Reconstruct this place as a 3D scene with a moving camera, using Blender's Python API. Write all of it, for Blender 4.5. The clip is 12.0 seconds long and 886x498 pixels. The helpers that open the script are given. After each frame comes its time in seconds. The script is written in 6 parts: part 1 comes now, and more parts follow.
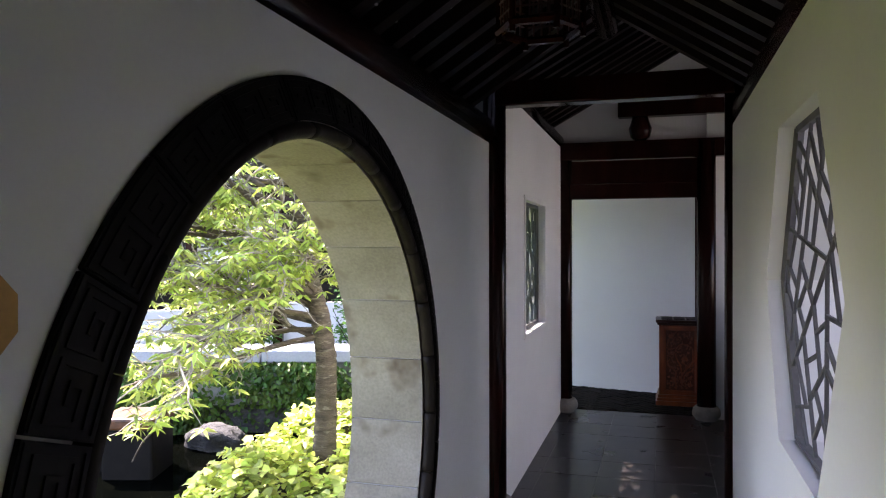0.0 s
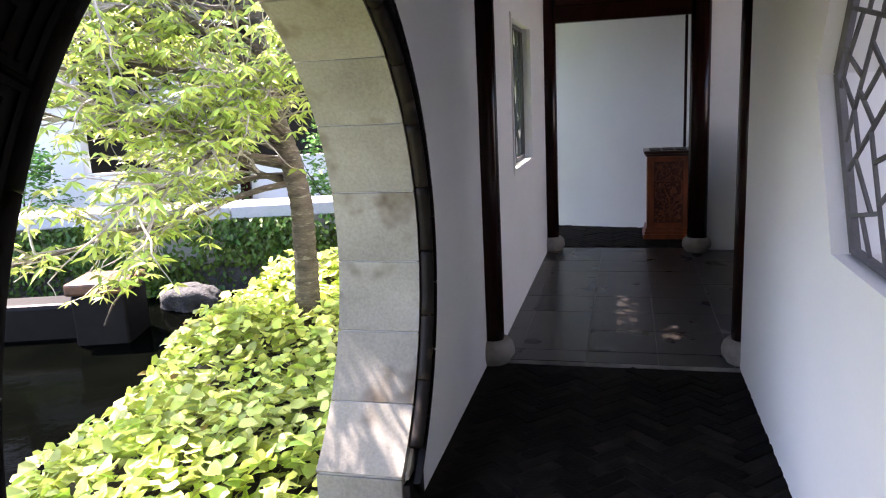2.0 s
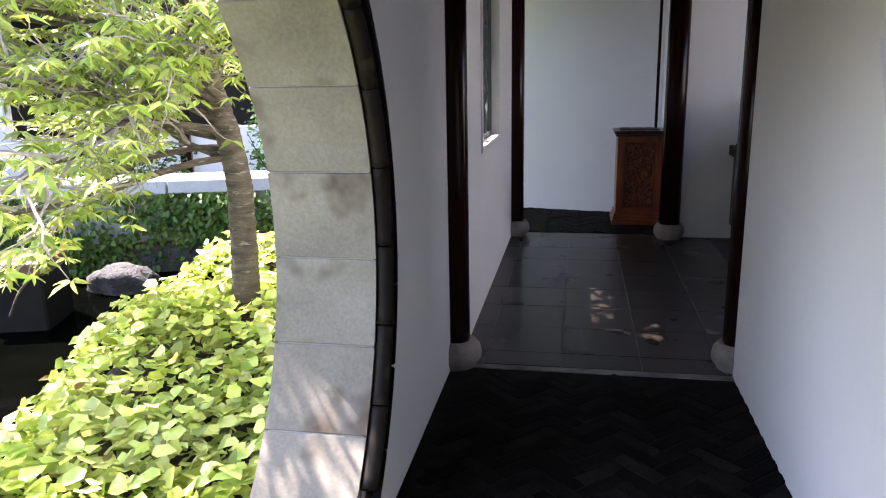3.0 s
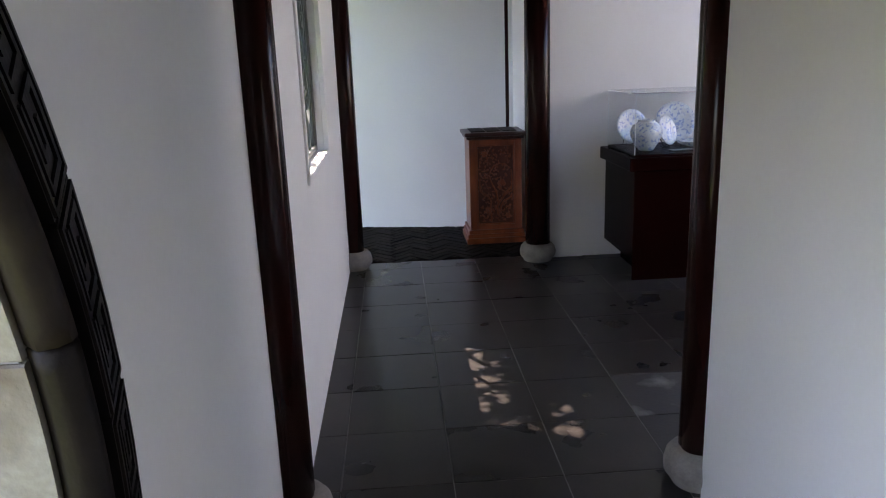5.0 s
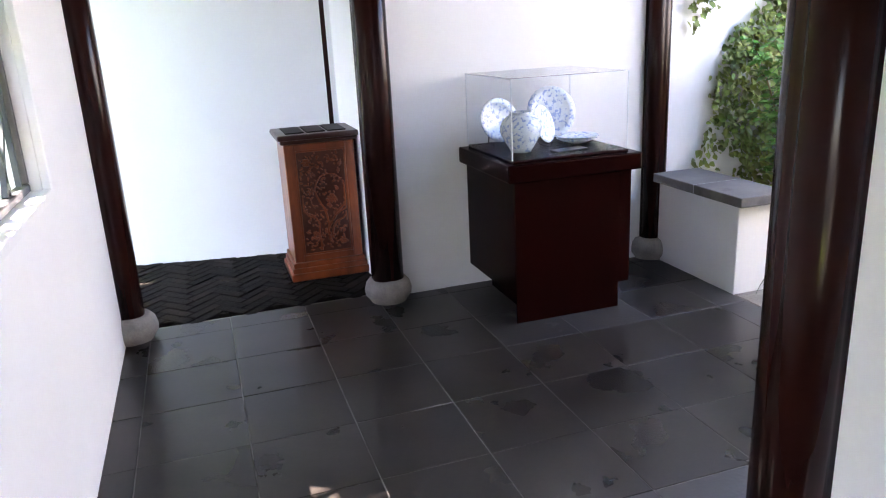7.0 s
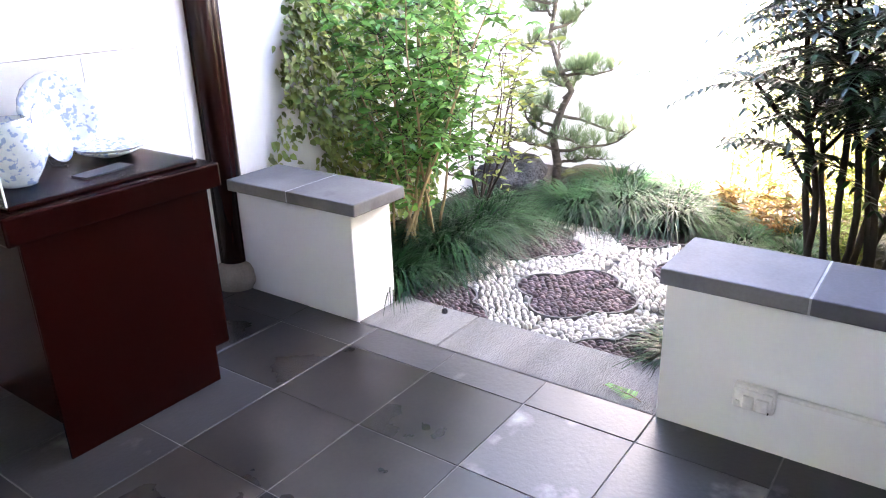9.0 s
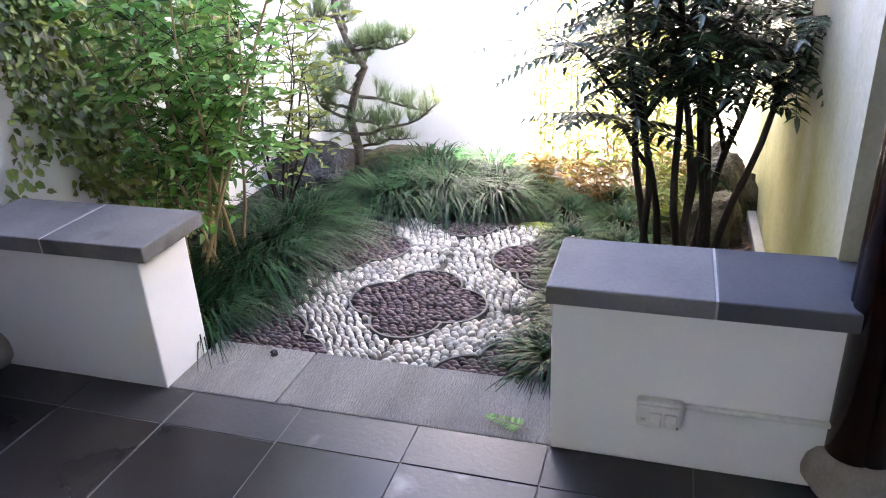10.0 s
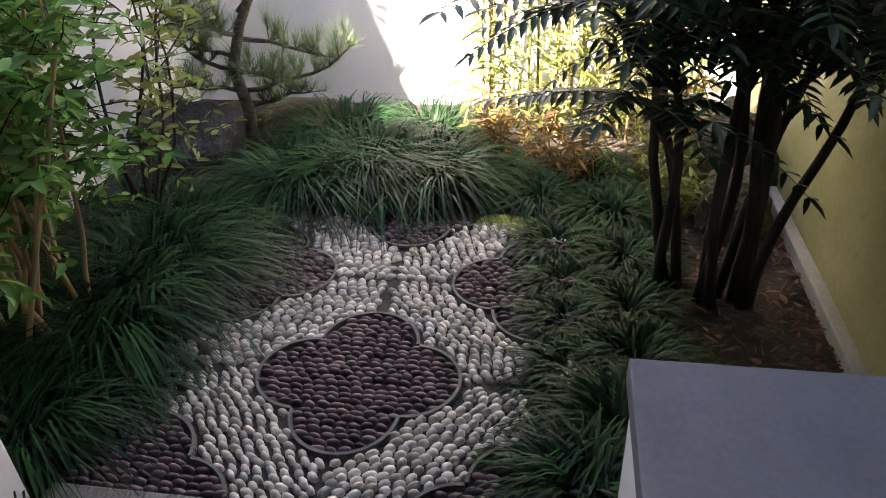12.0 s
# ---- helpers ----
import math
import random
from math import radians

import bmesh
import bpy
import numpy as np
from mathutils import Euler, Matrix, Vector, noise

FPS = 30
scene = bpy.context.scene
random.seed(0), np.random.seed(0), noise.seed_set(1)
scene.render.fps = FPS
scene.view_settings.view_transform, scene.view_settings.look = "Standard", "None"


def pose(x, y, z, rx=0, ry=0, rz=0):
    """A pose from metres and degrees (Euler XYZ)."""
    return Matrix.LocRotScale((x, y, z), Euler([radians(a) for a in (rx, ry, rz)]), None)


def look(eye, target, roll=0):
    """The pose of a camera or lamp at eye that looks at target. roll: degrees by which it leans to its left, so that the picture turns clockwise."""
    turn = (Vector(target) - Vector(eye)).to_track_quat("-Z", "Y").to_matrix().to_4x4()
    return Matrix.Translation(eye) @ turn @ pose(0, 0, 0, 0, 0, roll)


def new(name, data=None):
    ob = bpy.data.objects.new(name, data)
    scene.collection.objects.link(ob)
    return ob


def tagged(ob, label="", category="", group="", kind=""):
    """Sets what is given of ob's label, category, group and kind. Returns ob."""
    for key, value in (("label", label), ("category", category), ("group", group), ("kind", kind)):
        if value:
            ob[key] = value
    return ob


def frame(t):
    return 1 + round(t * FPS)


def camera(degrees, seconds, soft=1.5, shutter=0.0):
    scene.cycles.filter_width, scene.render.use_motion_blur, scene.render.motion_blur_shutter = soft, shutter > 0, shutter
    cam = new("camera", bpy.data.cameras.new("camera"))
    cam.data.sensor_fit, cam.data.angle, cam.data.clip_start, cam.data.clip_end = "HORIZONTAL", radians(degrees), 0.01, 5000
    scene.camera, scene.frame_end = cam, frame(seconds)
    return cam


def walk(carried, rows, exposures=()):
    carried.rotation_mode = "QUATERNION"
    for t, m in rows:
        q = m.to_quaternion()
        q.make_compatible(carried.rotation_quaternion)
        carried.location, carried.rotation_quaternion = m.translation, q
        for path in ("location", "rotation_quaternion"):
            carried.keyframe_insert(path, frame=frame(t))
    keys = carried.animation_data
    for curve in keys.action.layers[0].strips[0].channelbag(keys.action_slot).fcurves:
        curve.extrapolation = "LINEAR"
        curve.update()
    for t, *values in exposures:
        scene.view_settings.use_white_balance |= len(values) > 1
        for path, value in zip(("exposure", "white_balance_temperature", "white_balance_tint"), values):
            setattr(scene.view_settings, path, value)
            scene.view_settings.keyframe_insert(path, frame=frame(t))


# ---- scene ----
cam = camera(62.1, 12.0, soft=1.1)
PATH = [
    (0, (0.019, -0.305, 1.796), (-0.544, 1.614, 1.789), -0.1),
    (0.5, (-0.031, -0.278, 1.78), (-0.626, 1.626, 1.643), -1.2),
    (1, (-0.111, -0.236, 1.733), (-0.672, 1.664, 1.463), -1.9),
    (1.5, (-0.181, -0.118, 1.687), (-0.651, 1.788, 1.304), -2.1),
    (2, (-0.208, 0.088, 1.64), (-0.689, 1.987, 1.236), -2.8),
    (2.5, (-0.254, 0.331, 1.628), (-0.802, 2.209, 1.213), -2.2),
    (3, (-0.386, 0.647, 1.588), (-0.738, 2.559, 1.117), -1.1),
    (3.2, (-0.445, 0.774, 1.599), (-0.725, 2.696, 1.119), -1.4),
    (4.8, (-0.579, 1.98, 1.59), (-0.57, 3.914, 1.082), -1.8),
    (5, (-0.604, 2.142, 1.597), (-0.488, 4.073, 1.091), -2.1),
    (5.5, (-0.561, 2.52, 1.566), (-0.358, 4.422, 0.983), -3.4),
    (6, (-0.487, 2.899, 1.583), (-0.208, 4.794, 1.009), -1.3),
    (6.5, (-0.502, 3.295, 1.575), (-0.064, 5.153, 0.98), -0.6),
    (6.7, (-0.493, 3.443, 1.581), (0.003, 5.29, 0.994), -1.8),
    (8.3, (-0.246, 4.467, 1.586), (0.919, 5.955, 0.933), -1.7),
    (8.5, (-0.172, 4.596, 1.565), (1.112, 5.973, 0.892), -2.0),
    (9, (0.094, 4.804, 1.527), (1.604, 5.904, 0.813), -1.8),
    (9.5, (0.301, 5.0, 1.532), (1.933, 5.85, 0.75), -1.6),
    (10, (0.483, 5.245, 1.537), (2.219, 5.805, 0.717), -2.9),
    (10.5, (0.703, 5.391, 1.52), (2.434, 5.803, 0.607), -3.9),
    (11, (1.017, 5.477, 1.519), (2.738, 5.914, 0.6), -4.6),
    (11.5, (1.267, 5.547, 1.493), (2.975, 5.882, 0.508), -4.5),
    (12, (1.569, 5.693, 1.502), (3.235, 5.979, 0.433), -2.3),
]
EXPOSURES = [(0.0, 2.75, 6750, 28), (1.5, 2.85, 6800, 28), (3.2, 2.82, 6800, 28), (5.0, 3.35, 6850, 25), (6.5, 4.2, 6850, 25), (8.5, 5.5, 6900, 28), (9.5, 5.05, 6800, 28), (10.5, 4.1, 6700, 28), (11.2, 3.65, 6900, 27), (12.0, 3.05, 7250, 26)]
walk(cam, [(t, look(eye, target, roll)) for t, eye, target, roll in PATH], EXPOSURES)


# ---- daylight ----
TRAVEL = Vector((1.0, -0.50, -1.5)).normalized()
sun_data = bpy.data.lights.new("sun", "SUN")
sun_data.energy, sun_data.angle, sun_data.color = 5.0, radians(0.53), (1.0, 0.95, 0.86)
sun = new("sun", sun_data)
sun.rotation_mode = "QUATERNION"
sun.rotation_quaternion = TRAVEL.to_track_quat("-Z", "Y")
sun.location = (-12, 8, 16)
world = bpy.data.worlds.new("sky")
scene.world = world
world.use_nodes = True
wn = world.node_tree.nodes
wl = world.node_tree.links
sky = wn.new("ShaderNodeTexSky")
sky.sky_type, sky.sun_disc = "NISHITA", False
sky.sun_elevation, sky.sun_rotation = radians(53.3), radians(296.6)
wl.new(sky.outputs["Color"], wn["Background"].inputs["Color"])
wn["Background"].inputs["Strength"].default_value = 0.15


# ---- materials ----
def surface(name, c1, c2, rough=0.6, scale=3.0, fine=40.0, bump=0.15, depth=0.01, rnd="", amount=0.2, metal=0.0, coat=0.0,
            rvar=0.1, lo=0.35, hi=0.7, spec=0.5, stretch=(1, 1, 1), leaf=0.0, grain=0.2, c3=None, spots=12.0, spot_cut=0.62, soft_edge=0.1):
    """A two-scale procedural surface: c1 and c2 in large patches, c3 as sparse spots, fine grain and relief."""
    spec = min(spec, 0.3) if leaf else spec
    m = bpy.data.materials.new(name)
    m.use_nodes = True
    nt = m.node_tree
    n, l = nt.nodes, nt.links
    bsdf = n["Principled BSDF"]
    tc = n.new("ShaderNodeTexCoord")
    mp = n.new("ShaderNodeMapping")
    mp.inputs["Scale"].default_value = stretch
    l.new(tc.outputs["Object"], mp.inputs["Vector"])
    vec = mp.outputs["Vector"]
    rand = None
    if rnd == "object":
        info = n.new("ShaderNodeObjectInfo")
        rand = info.outputs["Random"]
        add = n.new("ShaderNodeVectorMath")
        add.operation = "MULTIPLY_ADD"
        l.new(rand, add.inputs[0])
        add.inputs[1].default_value = (17.0, 31.0, 23.0)
        l.new(vec, add.inputs[2])
        vec = add.outputs[0]
    elif rnd == "island":
        rand = n.new("ShaderNodeNewGeometry").outputs["Random Per Island"]
    big = n.new("ShaderNodeTexNoise")
    big.inputs["Scale"].default_value, big.inputs["Detail"].default_value = scale, 5.0
    l.new(vec, big.inputs["Vector"])
    small = n.new("ShaderNodeTexNoise")
    small.inputs["Scale"].default_value, small.inputs["Detail"].default_value = fine, 4.0
    l.new(vec, small.inputs["Vector"])
    ramp = n.new("ShaderNodeMapRange")
    ramp.inputs["From Min"].default_value, ramp.inputs["From Max"].default_value = lo, hi
    l.new(big.outputs["Fac"], ramp.inputs["Value"])
    mix = n.new("ShaderNodeMix")
    mix.data_type = "RGBA"
    l.new(ramp.outputs["Result"], mix.inputs["Factor"])
    mix.inputs["A"].default_value, mix.inputs["B"].default_value = (*c1, 1), (*c2, 1)
    colour = mix.outputs["Result"]
    if c3:
        sp = n.new("ShaderNodeTexNoise")
        sp.inputs["Scale"].default_value, sp.inputs["Detail"].default_value = spots, 6.0
        l.new(vec, sp.inputs["Vector"])
        cut = n.new("ShaderNodeMapRange")
        cut.inputs["From Min"].default_value, cut.inputs["From Max"].default_value = spot_cut, spot_cut + soft_edge
        l.new(sp.outputs["Fac"], cut.inputs["Value"])
        m3 = n.new("ShaderNodeMix")
        m3.data_type = "RGBA"
        l.new(cut.outputs["Result"], m3.inputs["Factor"])
        l.new(colour, m3.inputs["A"])
        m3.inputs["B"].default_value = (*c3, 1)
        colour = m3.outputs["Result"]
    val = n.new("ShaderNodeMapRange")
    val.inputs["To Min"].default_value, val.inputs["To Max"].default_value = 1 - grain, 1 + grain
    l.new(small.outputs["Fac"], val.inputs["Value"])
    hsv = n.new("ShaderNodeHueSaturation")
    l.new(colour, hsv.inputs["Color"])
    if rand:
        rr = n.new("ShaderNodeMapRange")
        rr.inputs["To Min"].default_value, rr.inputs["To Max"].default_value = 1 - amount, 1 + amount
        l.new(rand, rr.inputs["Value"])
        mul = n.new("ShaderNodeMath")
        mul.operation = "MULTIPLY"
        l.new(rr.outputs["Result"], mul.inputs[0])
        l.new(val.outputs["Result"], mul.inputs[1])
        l.new(mul.outputs[0], hsv.inputs["Value"])
        if leaf:
            hue = n.new("ShaderNodeMapRange")
            hue.inputs["To Min"].default_value, hue.inputs["To Max"].default_value = 0.475, 0.52
            frac = n.new("ShaderNodeMath")
            frac.operation = "PINGPONG"
            frac.inputs[1].default_value = 0.13
            l.new(rand, frac.inputs[0])
            hue.inputs["From Max"].default_value = 0.13
            l.new(frac.outputs[0], hue.inputs["Value"])
            l.new(hue.outputs["Result"], hsv.inputs["Hue"])
    else:
        l.new(val.outputs["Result"], hsv.inputs["Value"])
    l.new(hsv.outputs["Color"], bsdf.inputs["Base Color"])
    rg = n.new("ShaderNodeMapRange")
    rg.inputs["To Min"].default_value, rg.inputs["To Max"].default_value = max(rough - rvar, 0.02), min(rough + rvar, 1.0)
    l.new(big.outputs["Fac"], rg.inputs["Value"])
    l.new(rg.outputs["Result"], bsdf.inputs["Roughness"])
    bsdf.inputs["Metallic"].default_value = metal
    bsdf.inputs["Coat Weight"].default_value = coat
    bsdf.inputs["Coat Roughness"].default_value = 0.12
    bsdf.inputs["Specular IOR Level"].default_value = spec
    if bump:
        mixh = n.new("ShaderNodeMath")
        mixh.operation = "MULTIPLY_ADD"
        l.new(big.outputs["Fac"], mixh.inputs[0])
        mixh.inputs[1].default_value = 1.5
        l.new(small.outputs["Fac"], mixh.inputs[2])
        bp = n.new("ShaderNodeBump")
        bp.inputs["Strength"].default_value, bp.inputs["Distance"].default_value = bump, depth
        l.new(mixh.outputs[0], bp.inputs["Height"])
        l.new(bp.outputs["Normal"], bsdf.inputs["Normal"])
    if leaf:
        tr = n.new("ShaderNodeBsdfTranslucent")
        l.new(hsv.outputs["Color"], tr.inputs["Color"])
        ms = n.new("ShaderNodeMixShader")
        ms.inputs["Fac"].default_value = leaf
        l.new(bsdf.outputs["BSDF"], ms.inputs[1])
        l.new(tr.outputs["BSDF"], ms.inputs[2])
        l.new(ms.outputs["Shader"], n["Material Output"].inputs["Surface"])
    return m


PLASTER = surface("white_plaster", (0.76, 0.76, 0.75), (0.715, 0.715, 0.71), 0.85, 1.2, 60, 0.06, 0.003, rvar=0.05, spec=0.25, grain=0.025)
MOSSY = surface("weathered_plaster", (0.47, 0.45, 0.25), (0.30, 0.29, 0.10), 0.9, 1.6, 50, 0.2, 0.005, c3=(0.2, 0.2, 0.1), spots=5, spot_cut=0.66)


def fade_moss(m, clean, z_full, z_none):
    """Algae climbing a wall: full below z_full, in ragged streaks up to z_none, clean plaster above."""
    n, l = m.node_tree.nodes, m.node_tree.links
    tc = n.new("ShaderNodeTexCoord")
    mp = n.new("ShaderNodeMapping")
    mp.inputs["Scale"].default_value = (1.0, 1.0, 0.25)
    l.new(tc.outputs["Object"], mp.inputs["Vector"])
    streak = n.new("ShaderNodeTexNoise")
    streak.inputs["Scale"].default_value, streak.inputs["Detail"].default_value = 3.5, 6.0
    l.new(mp.outputs["Vector"], streak.inputs["Vector"])
    sep = n.new("ShaderNodeSeparateXYZ")
    l.new(tc.outputs["Object"], sep.inputs["Vector"])
    lift = n.new("ShaderNodeMath")
    lift.operation = "MULTIPLY_ADD"
    l.new(streak.outputs["Fac"], lift.inputs[0])
    lift.inputs[1].default_value = 1.6
    l.new(sep.outputs["Z"], lift.inputs[2])
    fac = n.new("ShaderNodeMapRange")
    fac.inputs["From Min"].default_value, fac.inputs["From Max"].default_value = z_full + 0.8, z_none + 0.8
    l.new(lift.outputs[0], fac.inputs["Value"])
    hsv = n["Hue/Saturation/Value"]
    old = hsv.inputs["Color"].links[0].from_socket
    mix = n.new("ShaderNodeMix")
    mix.data_type = "RGBA"
    l.new(fac.outputs["Result"], mix.inputs["Factor"])
    l.new(old, mix.inputs["A"])
    mix.inputs["B"].default_value = (*clean, 1)
    l.new(mix.outputs["Result"], hsv.inputs["Color"])


fade_moss(MOSSY, (0.58, 0.58, 0.55), 0.55, 1.75)
GARDEN_PLASTER = surface("garden_plaster", (0.80, 0.80, 0.79), (0.70, 0.71, 0.69), 0.9, 1.1, 45, 0.1, 0.004, stretch=(1, 1, 0.4), spec=0.2, grain=0.04)
LACQUER = surface("dark_lacquered_wood", (0.013, 0.0038, 0.0030), (0.026, 0.0068, 0.0048), 0.2, 5, 70, 0.08, 0.002, coat=0.05, spec=0.14, stretch=(1, 1, 0.12))
RAFTER = surface("dark_rafter_wood", (0.0065, 0.0035, 0.0028), (0.012, 0.006, 0.005), 0.6, 6, 60, 0.1, 0.003, spec=0.15)
ROOF_BRICK = surface("dark_roof_brick", (0.010, 0.010, 0.0105), (0.016, 0.016, 0.0165), 0.85, 7, 60, 0.2, 0.004)
LIME = surface("lime_joint", (0.42, 0.42, 0.42), (0.30, 0.30, 0.31), 0.9, 8, 60, 0.1, 0.003)
GATE_STONE = surface("buff_gate_stone", (0.295, 0.278, 0.235), (0.20, 0.188, 0.155), 0.85, 2.6, 80, 0.4, 0.005, rnd="object", amount=0.14,
                     c3=(0.105, 0.078, 0.052), spots=5.0, spot_cut=0.56, soft_edge=0.16, grain=0.3)
GATE_TILE = surface("black_gate_tile", (0.0045, 0.004, 0.004), (0.008, 0.007, 0.0066), 0.55, 7, 60, 0.25, 0.004, rnd="object", amount=0.3, spec=0.14)
GATE_ROLL = surface("brown_glazed_moulding", (0.020, 0.016, 0.013), (0.009, 0.0075, 0.0065), 0.55, 6, 60, 0.3, 0.004, rnd="object", amount=0.3, spec=0.12, c3=(0.045, 0.036, 0.028), spots=6, spot_cut=0.62)
DRUM_STONE = surface("grey_drum_stone", (0.30, 0.27, 0.235), (0.20, 0.18, 0.16), 0.85, 12, 90, 0.4, 0.006)
CAP_STONE = surface("grey_cap_stone", (0.135, 0.134, 0.138), (0.09, 0.091, 0.096), 0.75, 3.5, 80, 0.2, 0.004, rnd="object", amount=0.22)
CAP_BLUE = surface("blue_grey_cap_stone", (0.080, 0.083, 0.095), (0.056, 0.058, 0.068), 0.7, 3.5, 80, 0.2, 0.004, c3=(0.035, 0.036, 0.042), spots=7, spot_cut=0.64)
CAP_WARM = surface("warm_grey_cap_stone", (0.150, 0.145, 0.135), (0.105, 0.102, 0.097), 0.8, 3.5, 80, 0.25, 0.004, rnd="object", amount=0.12, c3=(0.07, 0.066, 0.06), spots=5, spot_cut=0.62)
SLATE = surface("dark_floor_tile", (0.0132, 0.0110, 0.0095), (0.0235, 0.0202, 0.0178), 0.29, 3.0, 60, 0.05, 0.002, rnd="object", amount=0.16,
                c3=(0.034, 0.029, 0.025), spots=3.2, spot_cut=0.45, soft_edge=0.40, rvar=0.07, spec=0.32, grain=0.3)
SLATE_WORN = surface("worn_floor_tile", (0.018, 0.017, 0.017), (0.036, 0.034, 0.033), 0.45, 3.0, 60, 0.25, 0.004, rnd="object", amount=0.26,
                     c3=(0.15, 0.145, 0.14), spots=4.5, spot_cut=0.60, soft_edge=0.12, rvar=0.08)
JOINT = surface("floor_joint", (0.27, 0.26, 0.245), (0.07, 0.068, 0.064), 0.9, 4, 70, 0.3, 0.004)
PAVER = surface("dark_paving_brick", (0.0036, 0.0030, 0.0026), (0.0165, 0.0132, 0.0105), 0.7, 6, 70, 0.6, 0.006, spec=0.06, rnd="island", amount=0.6)
PAVER_ONE = surface("dark_paving_brick_single", (0.0036, 0.0030, 0.0026), (0.0165, 0.0132, 0.0105), 0.7, 6, 70, 0.6, 0.006, spec=0.06, rnd="object", amount=0.6)
STEP_STONE = surface("step_stone", (0.22, 0.21, 0.19), (0.155, 0.148, 0.135), 0.85, 2.5, 70, 0.9, 0.012, stretch=(0.5, 3.0, 1), grain=0.3, rnd="object", amount=0.08)
LATTICE_GREY = surface("grey_window_lattice", (0.12, 0.12, 0.123), (0.085, 0.085, 0.09), 0.7, 9, 70, 0.2, 0.003)
BLUE_BRICK = surface("pale_blue_brick", (0.27, 0.288, 0.32), (0.165, 0.18, 0.205), 0.9, 5, 50, 0.5, 0.008, rnd="object", amount=0.25)
MAHOGANY = surface("mahogany_veneer", (0.0078, 0.0013, 0.0010), (0.0100, 0.0017, 0.0013), 0.26, 3, 60, 0.008, 0.001, stretch=(1.5, 1.5, 0.8), spec=0.035, rvar=0.015, grain=0.12)
ROSEWOOD = surface("carved_red_wood", (0.27, 0.066, 0.018), (0.14, 0.028, 0.008), 0.32, 6, 50, 0.1, 0.003, coat=0.2, stretch=(2, 2, 0.5))
ROSE_DARK = surface("dark_red_wood", (0.05, 0.012, 0.007), (0.03, 0.008, 0.005), 0.35, 6, 50, 0.1, 0.003, coat=0.25)
WATER = surface("dark_pond_water", (0.0006, 0.0008, 0.0006), (0.0012, 0.0014, 0.0010), 0.05, 2.0, 9, 0.10, 0.02, rvar=0.02, spec=0.03)
# IOR and tint below real water's: imitates dark reflections in the pond
WATER.node_tree.nodes["Principled BSDF"].inputs["IOR"].default_value = 1.15
WATER.node_tree.nodes["Principled BSDF"].inputs["Specular Tint"].default_value = (0.30, 0.31, 0.28, 1)
SOIL = surface("dark_garden_soil", (0.026, 0.020, 0.015), (0.045, 0.034, 0.024), 0.95, 6, 60, 0.6, 0.02, c3=(0.10, 0.075, 0.05), spots=30, spot_cut=0.6)
LITTER = surface("leaf_litter", (0.16, 0.075, 0.045), (0.09, 0.05, 0.035), 0.9, 10, 60, 0.2, 0.005, rnd="island", amount=0.4)
BARK = surface("grey_brown_bark", (0.15, 0.125, 0.095), (0.06, 0.052, 0.042), 0.95, 7, 40, 1.0, 0.02, stretch=(1, 1, 4.5), grain=0.45, c3=(0.24, 0.22, 0.18), spots=10, spot_cut=0.6)
DARK_BARK = surface("dark_bark", (0.030, 0.021, 0.016), (0.018, 0.013, 0.010), 0.9, 12, 60, 0.5, 0.008, stretch=(1, 1, 0.4))
CANE = surface("pale_cane_bark", (0.33, 0.24, 0.12), (0.20, 0.15, 0.08), 0.7, 12, 60, 0.2, 0.004, stretch=(1, 1, 0.4))
TWIG = surface("pale_twig_bark", (0.40, 0.37, 0.33), (0.20, 0.18, 0.16), 0.9, 14, 60, 0.6, 0.006, grain=0.35)
ROCK = surface("weathered_rock", (0.11, 0.098, 0.065), (0.045, 0.043, 0.03), 0.95, 5, 40, 0.9, 0.03, c3=(0.12, 0.13, 0.05), spots=6, spot_cut=0.55)
GREY_ROCK = surface("grey_rock", (0.060, 0.060, 0.060), (0.028, 0.029, 0.030), 0.9, 5, 40, 0.9, 0.03)
MOSS = surface("bright_moss", (0.16, 0.19, 0.03), (0.09, 0.12, 0.02), 0.95, 12, 90, 0.8, 0.01)
PEBBLE_PALE = surface("pale_pebbles", (0.55, 0.51, 0.44), (0.40, 0.37, 0.32), 0.55, 20, 80, 0.1, 0.002, rnd="island", amount=0.42)
PEBBLE_RED = surface("purple_pebbles", (0.140, 0.088, 0.086), (0.070, 0.046, 0.048), 0.5, 20, 80, 0.1, 0.002, rnd="island", amount=0.55)
MORTAR = surface("pebble_mortar", (0.034, 0.031, 0.025), (0.020, 0.018, 0.015), 0.95, 8, 80, 0.5, 0.006)
LINE_TILE = surface("grey_edging_tile", (0.135, 0.128, 0.115), (0.085, 0.08, 0.072), 0.85, 9, 80, 0.3, 0.004)
PORCELAIN = surface("blue_white_porcelain", (0.60, 0.66, 0.71), (0.54, 0.61, 0.67), 0.15, 3, 30, 0.0, 0.001, coat=0.3, rvar=0.02,
                    c3=(0.26, 0.35, 0.58), spots=52.0, spot_cut=0.535, soft_edge=0.06)
PLASTIC = surface("white_plastic", (0.70, 0.69, 0.66), (0.62, 0.61, 0.58), 0.4, 4, 60, 0.03, 0.001)
GOLD = surface("mustard_plaque_paint", (0.50, 0.27, 0.055), (0.44, 0.235, 0.05), 0.6, 3, 60, 0.05, 0.002)
PAPER = surface("pale_paint", (0.72, 0.69, 0.62), (0.66, 0.63, 0.57), 0.7, 5, 60, 0.03, 0.001)
DARK_METAL = surface("dark_metal", (0.03, 0.03, 0.03), (0.05, 0.05, 0.05), 0.4, 8, 60, 0.05, 0.001, metal=0.6)
